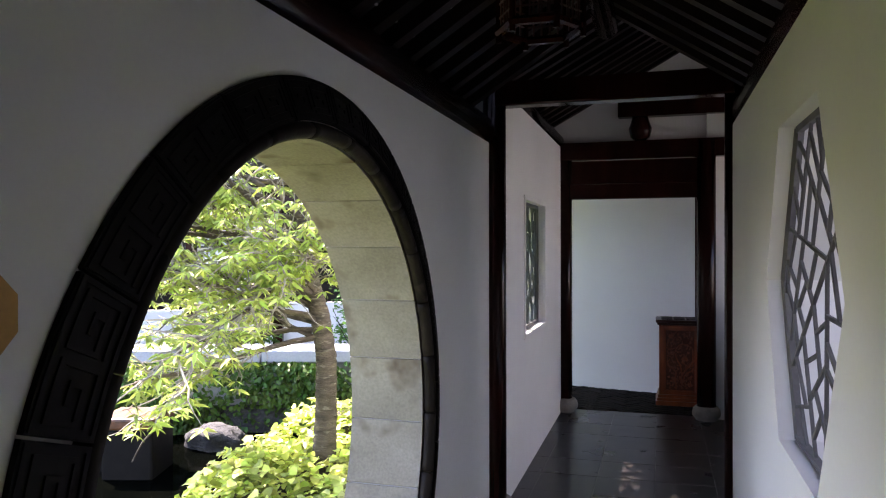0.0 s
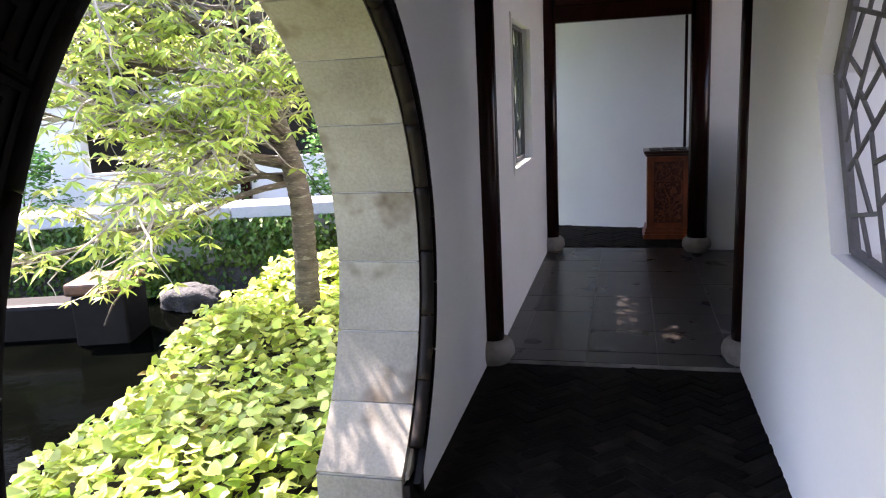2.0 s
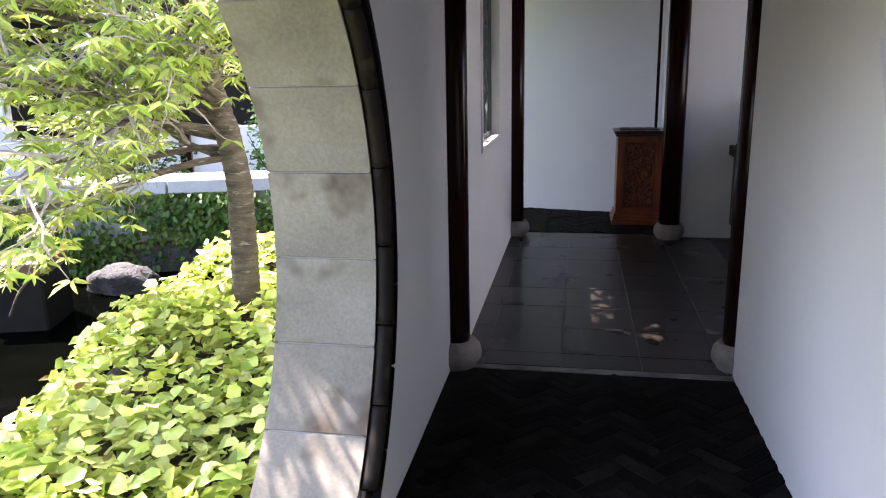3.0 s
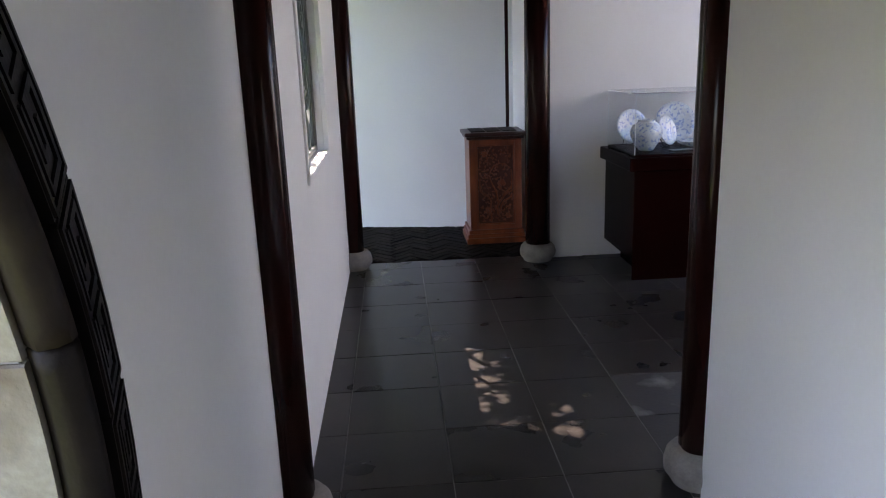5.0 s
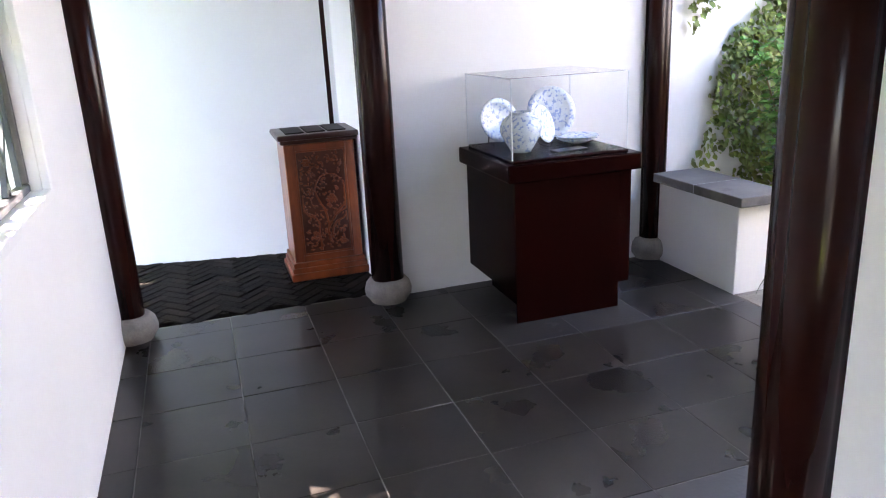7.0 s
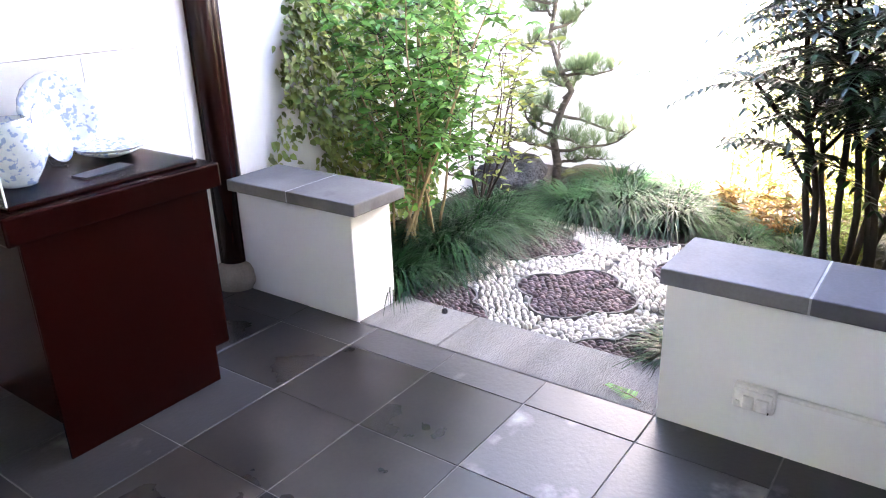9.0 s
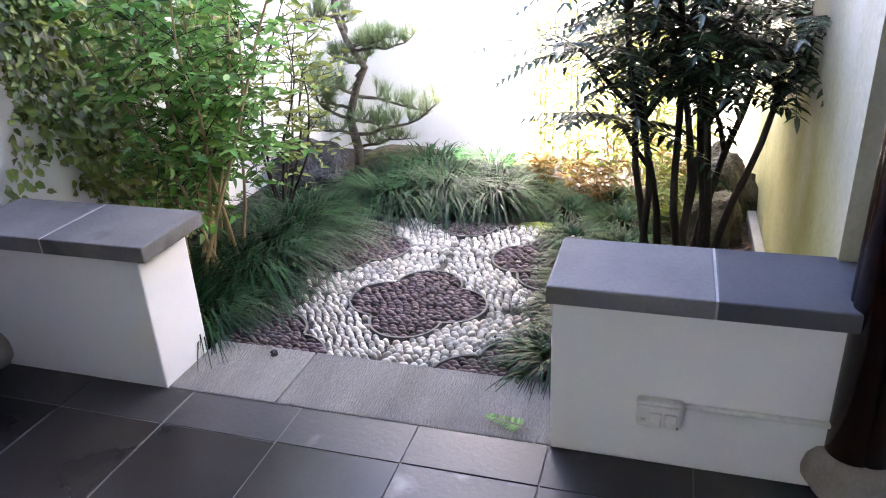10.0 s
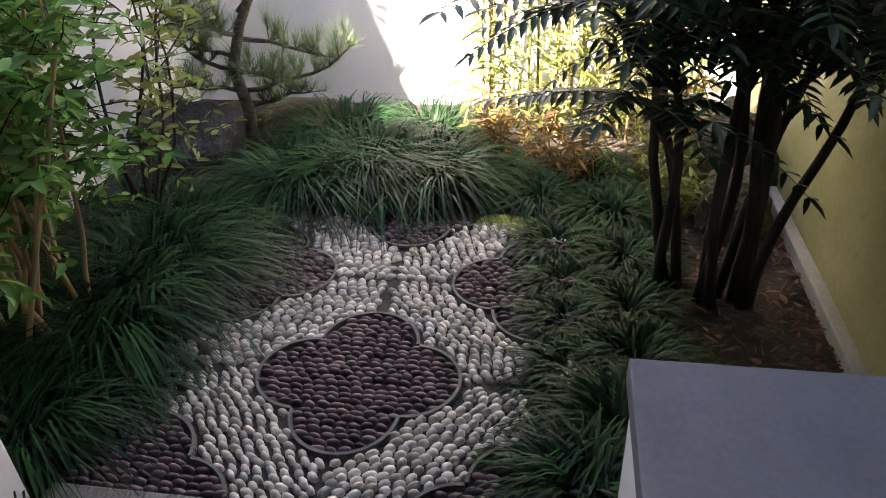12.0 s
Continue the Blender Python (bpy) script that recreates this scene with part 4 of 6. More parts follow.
# ---- hanging lantern ----
lan = thing("hanging_lantern", "dark carved hexagonal hanging lantern with reddish panels", "lantern", at=(-0.33, 1.95, 2.46))
hexs = [(0.13 * math.cos(radians(60 * k)), 0.13 * math.sin(radians(60 * k))) for k in range(6)]
for z in (0.0, 0.26):
    bm = bmesh.new()
    for k in range(6):
        a, b = hexs[k], hexs[(k + 1) % 6]
        tube(bm, [(*a, z), (*b, z)], [0.014, 0.014], 6)
    part("ring_frame", bm, LACQUER, lan)
for k in range(6):
    a, b = hexs[k], hexs[(k + 1) % 6]
    part("corner_post", tube(bmesh.new(), [(*a, -0.03), (*a, 0.30)], [0.010, 0.010], 6), LACQUER, lan)
    bm = bmesh.new()
    for j in range(1, 5):
        q = [a[c] + (b[c] - a[c]) * j / 5 for c in (0, 1)]
        tube(bm, [(*q, 0.0), (*q, 0.26)], [0.0035, 0.0035], 4)
    for j in range(1, 6):
        tube(bm, [(a[0], a[1], 0.26 * j / 6), (b[0], b[1], 0.26 * j / 6)], [0.0035, 0.0035], 4)
    part("fret_panel", bm, ROSE_DARK, lan)
part("hanger", tube(bmesh.new(), [(0, 0, 0.26), (0, 0, 0.72)], [0.006, 0.006], 6), DARK_METAL, lan)
part("top_plate", lathe(bmesh.new(), [(0.135, 0.262), (0.12, 0.285), (0.03, 0.33), (0.01, 0.335)], seg=6), LACQUER, lan)

# ---- step slabs at the court opening ----
for ya, yb in ((5.53, 6.50), (6.505, 6.945)):
    ob = tagged(link_mesh("step_slab", new_box(2.353, 2.695, ya, yb, -0.12, 0.0, bevel=0.006), STEP_STONE), "long grey chiselled stone step slab", "step", "step slabs")


# ---- foliage builders ----
def unit(a):
    return a / np.maximum(np.linalg.norm(a, axis=1, keepdims=True), 1e-9)


def leaf_mesh(name, P, D, N, L, W, material, parent=None, label="", droop=0.12, cup=0.18, belly=0.42, shoulder=0.62):
    """Many folded, pointed leaves in one mesh: roots P, directions D, face normals N, lengths L, widths W."""
    P, D, N = np.asarray(P, float), unit(np.asarray(D, float)), np.asarray(N, float)
    L, W = np.asarray(L, float)[:, None], np.asarray(W, float)[:, None]
    S = unit(np.cross(D, N))
    U = unit(np.cross(S, D))
    g = np.array([0, 0, -1.0])
    rows = [P,
            P + D * L * 0.22 + S * W * belly + U * W * cup * 0.7, P + D * L * 0.25, P + D * L * 0.22 - S * W * belly + U * W * cup * 0.7,
            P + D * L * shoulder + S * W * belly * 0.86 + U * W * cup + g * L * droop * 0.4, P + D * L * shoulder + g * L * droop * 0.4,
            P + D * L * shoulder - S * W * belly * 0.86 + U * W * cup + g * L * droop * 0.4,
            P + D * L + g * L * droop]
    V = np.stack(rows, 1).reshape(-1, 3)
    pat = [(0, 2, 1), (0, 3, 2), (1, 2, 5, 4), (2, 3, 6, 5), (4, 5, 7), (5, 6, 7)]
    F = [tuple(8 * i + k for k in f) for i in range(len(P)) for f in pat]
    return raw_mesh(name, V.tolist(), F, material, parent, label, smooth=True)


def blade_mesh(name, roots, dirs, lens, width, material, parent=None, label="", arch=1.0, seg=5):
    """Arching grass blades: each rises along dirs and bends over outwards."""
    R, D = np.asarray(roots, float), unit(np.asarray(dirs, float))
    Ln = np.asarray(lens, float)[:, None]
    flat = D * np.array([1, 1, 0])
    out = unit(flat + 1e-6)
    S = unit(np.cross(out, np.array([[0, 0, 1.0]])))
    rows = []
    for k in range(seg + 1):
        u = k / seg
        p = R + D * Ln * u + out * Ln * 0.35 * arch * u ** 2 - np.array([0, 0, 1.0]) * Ln * 0.62 * arch * u ** 2.6
        w = width * (1 - u ** 2 * 0.92)
        rows += [p - S * w / 2, p + S * w / 2]
    V = np.stack(rows, 1).reshape(-1, 3)
    m = 2 * (seg + 1)
    F = [(m * i + 2 * k, m * i + 2 * k + 1, m * i + 2 * k + 3, m * i + 2 * k + 2) for i in range(len(R)) for k in range(seg)]
    return raw_mesh(name, V.tolist(), F, material, parent, label, smooth=True)


def rand_dirs(rng, n, zlo=-1.0, zhi=1.0):
    z = rng.uniform(zlo, zhi, n)
    a = rng.uniform(0, 2 * np.pi, n)
    r = np.sqrt(np.maximum(1 - z * z, 0))
    return np.stack([r * np.cos(a), r * np.sin(a), z], 1)


def wander(rng, start, direction, length, n, jitter, lift=0.0):
    """A crooked line of n + 1 points."""
    p, d = Vector(start), Vector(direction).normalized()
    pts = [p.copy()]
    for _ in range(n):
        d = (d + Vector((rng.uniform(-jitter, jitter), rng.uniform(-jitter, jitter), rng.uniform(-jitter, jitter) + lift))).normalized()
        p = p + d * (length / n)
        pts.append(p.copy())
    return pts


def taper(n, r0, r1):
    return [r0 + (r1 - r0) * k / max(n - 1, 1) for k in range(n)]


# ---- planted bank outside the moon gate ----
nr = np.random.default_rng(7)
n = 9000
X, Y = nr.uniform(-3.42, -1.52, n), nr.uniform(0.6, 6.6, n)
keep = X > -3.38 + 0.10 * np.sin(3.1 * Y) - 0.048 * (4.0 - Y)
X, Y = X[keep], Y[keep]
Zg = np.array([bank_height(x, y) for x, y in zip(X, Y)])
hum = 0.05 * np.sin(4.2 * X + 1.7 * Y) + 0.05 * np.sin(3.3 * Y - 2.0 * X)
Z = Zg + 0.16 + hum + nr.uniform(-0.12, 0.09, len(X))
D = rand_dirs(nr, len(X), -0.35, 0.25)
N = rand_dirs(nr, len(X), 0.55, 1.0) + np.array([-0.40, 0.18, 0.0])
leaf_mesh("ground_cover", np.stack([X, Y, Z], 1), D, N, nr.uniform(0.05, 0.105, len(X)), nr.uniform(0.05, 0.095, len(X)), LEAF_LIME, droop=0.14, cup=0.16, belly=0.52, shoulder=0.72)
tagged(bpy.data.objects["ground_cover"], "dense bright lime-green broad-leaved ground cover in sun", "ground cover", kind="stuff")
n = 26
i = nr.integers(0, len(X), n)
leaf_mesh("fallen_leaves", np.stack([X[i], Y[i], Z[i] + 0.05], 1), rand_dirs(nr, n, -0.2, 0.2), rand_dirs(nr, n, 0.5, 1), nr.uniform(0.06, 0.10, n), nr.uniform(0.03, 0.05, n), LEAF_RUST)
tagged(bpy.data.objects["fallen_leaves"], "a few rusty dry leaves among the ground cover", "fallen leaves", kind="stuff")


# ---- tree outside the gate ----
def gate_tree():
    rng, nq = random.Random(21), np.random.default_rng(21)
    t = thing("tree", "slender tree with ringed bark and fresh yellow-green leaves", "tree", at=(-2.47, 4.9, 0.0))
    o = Vector((-2.47, 4.9, 0.0))
    spine = [(-2.47, 4.9, -0.15), (-2.47, 4.9, 0.12), (-2.455, 4.9, 0.5), (-2.45, 4.9, 0.95), (-2.50, 4.9, 1.25), (-2.57, 4.9, 1.5), (-2.64, 4.92, 1.9), (-2.72, 4.95, 2.4), (-2.8, 4.95, 3.0), (-2.95, 5.0, 3.7)]
    rad = [0.115, 0.094, 0.084, 0.080, 0.076, 0.066, 0.052, 0.044, 0.034, 0.018]
    fine, fine_r = [], []
    for (a, b), (ra, rb) in zip(zip(spine, spine[1:]), zip(rad, rad[1:])):
        m = max(2, int((b[2] - a[2]) / 0.022))
        for k in range(m):
            u = k / m
            fine.append(Vector(a).lerp(Vector(b), u) + Vector((rng.uniform(-0.003, 0.003), rng.uniform(-0.003, 0.003), 0)))
            fine_r.append((ra + (rb - ra) * u) * (1 + rng.uniform(-0.03, 0.03)))
    bm = tube(bmesh.new(), [p - o for p in fine], fine_r, 18)
    part("trunk", bm, BARK, t, "grey-brown ringed bark", smooth=True)
    twigs = bmesh.new()
    roots, dirs = [], []

    def at_height(h):
        for (a, b) in zip(spine, spine[1:]):
            if a[2] <= h <= b[2]:
                return Vector(a).lerp(Vector(b), (h - a[2]) / (b[2] - a[2]))
        return Vector(spine[-1])

    plan = [(1.15, 185, 0.22, 2.2), (1.1, 215, 0.25, 2.2), (1.05, 205, 0.25, 1.3), (1.2, 228, 0.3, 1.5), (1.2, 165, 0.25, 2.2), (1.3, 222, 0.3, 2.2), (1.38, 190, 0.22, 2.6), (1.55, 236, 0.5, 1.7), (1.7, 175, 0.25, 2.6), (1.85, 210, 0.2, 2.8),
            (2.15, 150, 0.3, 2.2), (2.3, 195, 0.3, 2.6), (2.5, 235, 0.35, 2.4), (2.7, 180, 0.4, 2.4), (3.2, 215, 0.5, 2.0), (3.4, 160, 0.6, 1.6), (2.4, 60, 0.5, 1.4), (1.9, 100, 0.4, 1.3), (1.6, 205, 0.5, 2.3), (1.9, 230, 0.45, 2.2), (2.0, 165, 0.5, 2.3), (2.2, 215, 0.15, 2.6), (2.6, 205, 0.2, 2.6), (1.45, 178, 0.4, 2.2), (1.42, 290, 0.5, 0.9), (1.7, 320, 0.6, 0.9), (1.4, 255, 0.55, 0.9), (2.0, 280, 0.4, 1.1)]
    for h, az, lift, ln in plan:
        az += rng.uniform(-10, 10)
        d = (math.cos(radians(az)), math.sin(radians(az)), lift)
        pts = wander(rng, at_height(h), d, ln, 9, 0.30, -0.03)
        part("limb", tube(bmesh.new(), [p - o for p in pts], taper(10, 0.024, 0.006), 7), BARK, t, "crooked grey-brown limb", smooth=True)
        for k in range(2, 10):
            for _ in range(4):
                d2 = (pts[k] - pts[k - 1]).normalized() + Vector((rng.uniform(-1, 1), rng.uniform(-1, 1), rng.uniform(-0.45, 0.5)))
                sub = wander(rng, pts[k], d2, rng.uniform(0.3, 0.6), 5, 0.30, -0.01)
                if min(p.z for p in sub) < 0.30 + 0.30 * max(0.0, 4.6 - sub[-1].y):
                    continue
                tube(twigs, [p - o for p in sub], taper(6, 0.009, 0.0035), 4)
                for q in range(1, 6):
                    if rng.random() < 0.85:
                        tw = wander(rng, sub[q], (sub[q] - sub[q - 1]).normalized() + Vector((rng.uniform(-1, 1), rng.uniform(-1, 1), rng.uniform(-0.5, 0.4))), rng.uniform(0.05, 0.14), 2, 0.3, 0)
                        tube(twigs, [p - o for p in tw], taper(3, 0.0036, 0.002), 3)
                        if rng.random() < 0.22:
                            continue
                        count, a0 = rng.randint(4, 7), rng.uniform(0, 6.28)
                        for j in range(count):
                            roots.append(tw[-1] - o)
                            a = a0 + 6.28 * j / count + rng.uniform(-0.3, 0.3)
                            dirs.append((math.cos(a), math.sin(a), rng.uniform(-0.75, 0.05)))
    part("twig_spray", twigs, TWIG, t)["kind"] = "stuff"
    n = len(roots)
    leaf_mesh("crown", roots, dirs, rand_dirs(nq, n, 0.35, 1.0), nq.uniform(0.06, 0.105, n), nq.uniform(0.022, 0.036, n), LEAF_TREE, t, "fresh yellow-green leaves", droop=0.18, cup=0.2)


gate_tree()

# ---- far side of the pond ----
FAR = pose(-0.23, 0.32, 0, 0, 0, 16.3)


def far_thing(name, label, category, group=""):
    ob = thing(name, label, category, group)
    ob.matrix_basis = FAR.copy()
    return ob


bank = far_thing("bank_wall", "pale concrete pond bank with a grey coping", "bank wall")
# foot coloured darker than the concrete above to paint the shaded recess
part("body", new_box(-13, -0.3, 9.6, 10.3, -1.1, -0.45, bevel=0.02), GREY_ROCK, bank, "stone foot coloured dark for the recess shade")
part("back", new_box(-13, -0.3, 9.75, 10.3, -0.445, 0.17), CONCRETE, bank)
for k in range(8):
    part("coping_panel", new_box(-13 + 1.5 * k + 0.01, -11.5 + 1.5 * k - 0.01, 9.62, 10.34, 0.175, 0.34, bevel=0.015), GREY_PANEL, bank, "grey coping panel")
nh = np.random.default_rng(11)
n = 17000
U, Zz = nh.uniform(-11.5, -0.4, n), nh.uniform(-0.80, 0.19, n)
dep = 9.62 - 0.10 * np.sin(np.clip((Zz + 0.5) / 0.7, 0, 1) * 3.1) - nh.uniform(0, 0.08, n) - 0.05 * np.sin(3 * U)
ok = nh.uniform(0, 1, n) < 0.65 + 0.35 * np.sin(2.3 * U + 3 * Zz)
ob = leaf_mesh("hanging_ivy", np.stack([U, dep, Zz], 1)[ok], rand_dirs(nh, int(ok.sum()), -0.9, -0.1), np.tile([[0, -1.0, 0.3]], (int(ok.sum()), 1)) + rand_dirs(nh, int(ok.sum())) * 0.6,
               nh.uniform(0.06, 0.10, int(ok.sum())), nh.uniform(0.05, 0.08, int(ok.sum())), LEAF_IVY)
ob.matrix_basis = FAR.copy()
tagged(ob, "dark green ivy hanging over the pond bank", "ivy", kind="stuff")

pav = far_thing("pavilion", "white garden pavilion with dark timber frieze beyond the pond", "building")
# near-black sheet standing for the shade inside the pavilion's openings
part("wall_back", new_box(-13, 2.0, 14.6, 14.8, -0.3, 3.2), ROOF_BRICK, pav)
for ua, ub, za in ((-13, -9.0, 0.8), (-9.0, -7.4, 0.6), (-7.4, -5.8, 3.2), (-5.8, -4.6, 0.6), (-4.6, -3.0, 2.4), (-3.0, 2.0, 0.75)):
    part("wall", new_box(ua, ub, 13.0, 13.3, -0.3, za), GARDEN_PLASTER, pav, "white plastered wall")
for u in (-9.0, -7.4, -4.6, -3.0, -1.4, 0.2):
    part("post", new_box(u - 0.09, u + 0.09, 12.88, 13.0, -0.3, 3.0, bevel=0.01), LACQUER, pav, "dark timber post")
part("eave_beam", new_box(-13, 2.0, 12.86, 13.02, 2.5, 2.75, bevel=0.01), LACQUER, pav)
for k in range(5):
    u0 = -9.0 + 1.6 * k
    bm = bmesh.new()
    for dims in ((u0 + 0.1, u0 + 1.5, 1.98, 2.02), (u0 + 0.1, u0 + 1.5, 1.78, 1.81), (u0 + 0.3, u0 + 0.9, 1.87, 1.90), (u0 + 1.0, u0 + 1.4, 1.87, 1.90), (u0 + 0.3, u0 + 0.33, 1.66, 1.9), (u0 + 0.87, u0 + 0.9, 1.78, 2.0),
                 (u0 + 1.0, u0 + 1.03, 1.7, 2.0), (u0 + 0.5, u0 + 1.2, 1.66, 1.69), (u0 + 0.6, u0 + 0.63, 1.66, 1.9)):
        box(bm, dims[0], dims[1], 12.93, 12.98, dims[2], dims[3])
    part("frieze", bm, DARK_METAL, pav, "dark openwork frieze")
bm = prism_y(bmesh.new(), [(-13.5, 3.05), (2.5, 3.05), (2.5, 3.2), (-13.5, 3.2)], 12.3, 15.2)
bmesh.ops.rotate(bm, verts=bm.verts[:], cent=(0, 12.3, 3.1), matrix=Matrix.Rotation(radians(24), 3, "X"))
part("roof", bm, ROOF_BRICK, pav, "dark tiled roof")


def rock(name, label, at, size, seed, material, rot=0):
    rng = random.Random(seed)
    bm = bmesh.new()
    bmesh.ops.create_icosphere(bm, subdivisions=4, radius=1.0)
    for v in bm.verts:
        q = v.co * 1.3 + Vector((seed * 7.1, seed * 3.3, 1.7))
        v.co *= 1 + 0.32 * noise.noise(q) + 0.16 * noise.noise(q * 2.7) + 0.06 * noise.noise(q * 7)
        if v.co.z < -0.5:
            v.co.z = -0.5 + (v.co.z + 0.5) * 0.2
    bmesh.ops.scale(bm, vec=size, verts=bm.verts[:])
    ob = tagged(link_mesh(name, bm, material, smooth=True), label, "rock")
    ob.matrix_basis = pose(*at, 0, 0, rot)
    return ob


def far_at(u, v, z):
    return tuple(FAR @ Vector((u, v, z)))


rock("boulder", "grey boulder at the pond edge", far_at(-1.95, 7.4, -0.82), (0.22, 0.18, 0.19), 2, GREY_ROCK)
rock("boulder", "dark grey boulder under the hanging ivy", far_at(-2.9, 8.9, -0.78), (0.40, 0.28, 0.28), 4, GREY_ROCK)
rock("boulder", "grey boulder half in the pond", far_at(-1.3, 8.6, -0.74), (0.36, 0.28, 0.30), 6, GREY_ROCK)
spout = thing("stone_spout", "brown stone water spout block with sunlit top and shade put into colour", "water spout")
spout.matrix_basis = pose(-5.75, 6.85, -0.85, 0, 0, 16.3)
# black body paints the shaded face, the brown lip the sunlit top
part("block", new_box(-0.30, 0.28, -0.3, 0.35, -0.3, 0.60, bevel=0.03), GATE_TILE, spout, "stone body coloured black for its shaded face")
part("lip", new_box(-0.34, 0.32, -0.34, 0.3, 0.604, 0.74, bevel=0.03), BROWN_LIT_STONE, spout)
# solid black box standing for the dark hollow beside the spout
part("dark_channel", new_box(-1.9, -0.36, 0.0, 0.45, -0.3, 0.45, bevel=0.05), GATE_TILE, spout)


# backdrop of foliage round the far garden
def leafy_bush(name, label, centre, size, n, seed, material, leaf=(0.05, 0.09), wd=0.45, kind="", parent_frame=None, stems=5, sparse=None):
    rng, nq = random.Random(seed), np.random.default_rng(seed)
    t = thing(name, label, "shrub", kind=kind)
    t.matrix_basis = (parent_frame or Matrix.Identity(4)) @ pose(*centre)
    for k in range(stems):
        a = rng.uniform(0, 6.28)
        tip = Vector((math.cos(a) * size[0] * rng.uniform(0.2, 0.8), math.sin(a) * size[1] * rng.uniform(0.2, 0.8), size[2] * rng.uniform(1.0, 1.8)))
        part("stem", tube(bmesh.new(), wander(rng, (rng.uniform(-0.05, 0.05), rng.uniform(-0.05, 0.05), 0), tip, tip.length, 6, 0.18), taper(7, 0.014, 0.004), 6), DARK_BARK, t)
    nc = max(8, n // 40)
    C = rand_dirs(nq, nc) * (nq.uniform(0.35, 1.0, nc) ** 0.5)[:, None]
    pick = nq.integers(0, nc, n)
    P = C[pick] * 0.92 + nq.normal(0, 0.13, (n, 3))
    P = P * np.array(size) + np.array([0, 0, size[2] * 1.05])
    P[:, 2] = np.maximum(P[:, 2], 0.03)
    # thins a slanted band of leaves so that some sun gets through
    if sparse:
        lean = P[:, 2] + 1.5 * P[:, 0]
        P = P[~((lean > sparse[0]) & (lean < sparse[1]) & (nq.uniform(0, 1, n) > sparse[2]))]
        n = len(P)
    L = nq.uniform(leaf[0], leaf[1], n)
    leaf_mesh("foliage", P, rand_dirs(nq, n, -0.5, 0.5), rand_dirs(nq, n, 0.1, 1.0), L, L * wd, material, t)
    return t


for k, (u, v, z, s, m) in enumerate(((-9.5, 11.6, -0.3, (1.0, 0.7, 0.9), LEAF_IVY), (-6.2, 11.4, -0.3, (0.9, 0.6, 0.8), LEAF_SHRUB), (-3.3, 11.5, -0.3, (0.8, 0.6, 0.6), LEAF_IVY), (-7.9, 10.9, 0.1, (0.8, 0.5, 0.5), LEAF_TREE),
                                     (-1.2, 11.4, -0.3, (0.7, 0.6, 0.9), LEAF_SHRUB), (-10.8, 9.0, -0.8, (0.8, 0.9, 1.0), LEAF_SHRUB), (-7.6, 7.6, -0.9, (0.7, 0.6, 0.35), LEAF_IVY))):
    leafy_bush("garden_shrub", "leafy green shrub behind the pond", (u, v, z), s, 1500, 40 + k, m, (0.07, 0.12), parent_frame=FAR)
leafy_bush("garden_shrub", "leafy green shrub outside the passage", (-2.6, 9.3, -0.2), (0.7, 0.7, 1.0), 1800, 71, LEAF_LIME, (0.07, 0.12))
# height and thinned band are set to shape the sun spots indoors
leafy_bush("garden_shrub", "tall leafy shrub outside the lattice window, shaped to screen the sun", (-2.05, 6.75, -0.1), (0.50, 0.95, 1.8), 8600, 72, LEAF_TREE, (0.08, 0.13), sparse=(2.60, 3.04, 0.12))
for k, (u, v, s) in enumerate(((-12.5, 17.5, (2.4, 1.5, 3.4)), (-8.5, 18.0, (2.6, 1.5, 3.8)), (-4.6, 17.5, (2.4, 1.5, 3.3)), (-0.8, 17.5, (2.6, 1.5, 3.6)), (-16.5, 13.0, (2.2, 2.2, 3.2)), (-15.5, 8.0, (2.2, 2.4, 3.0)))):
    leafy_bush("garden_tree", "large dark green tree behind the pavilion", (u, v, -0.5), s, 3200, 90 + k, LEAF_IVY, (0.22, 0.34), 0.6, parent_frame=FAR)

# ---- the small court ----
# back wall of pale bricks seen through the hexagonal window is with the pieces


def grass_clump(x, y, r, h, n, seed, label="dark green mondo grass clump with arching blades", lean=(0, 0)):
    nq = np.random.default_rng(seed)
    a = nq.uniform(0, 2 * np.pi, n)
    q = r * 0.5 * np.sqrt(nq.uniform(0, 1, n))
    R = np.stack([q * np.cos(a), q * np.sin(a), np.full(n, -0.05)], 1)
    b = a + nq.normal(0, 0.45, n)
    spread = nq.uniform(0.05, 0.95, n) ** 0.8 * (0.4 + q / r)
    Dd = np.stack([np.cos(b) * spread + lean[0], np.sin(b) * spread + lean[1], np.full(n, 1.0)], 1)
    ob = blade_mesh("mondo_grass", R, Dd, h * nq.uniform(0.8, 1.55, n), 0.0100, LEAF_GRASS, arch=1.25, seg=6)
    ob.location = (x, y, 0)
    return tagged(ob, label, "grass clump", "mondo grass", kind="stuff")


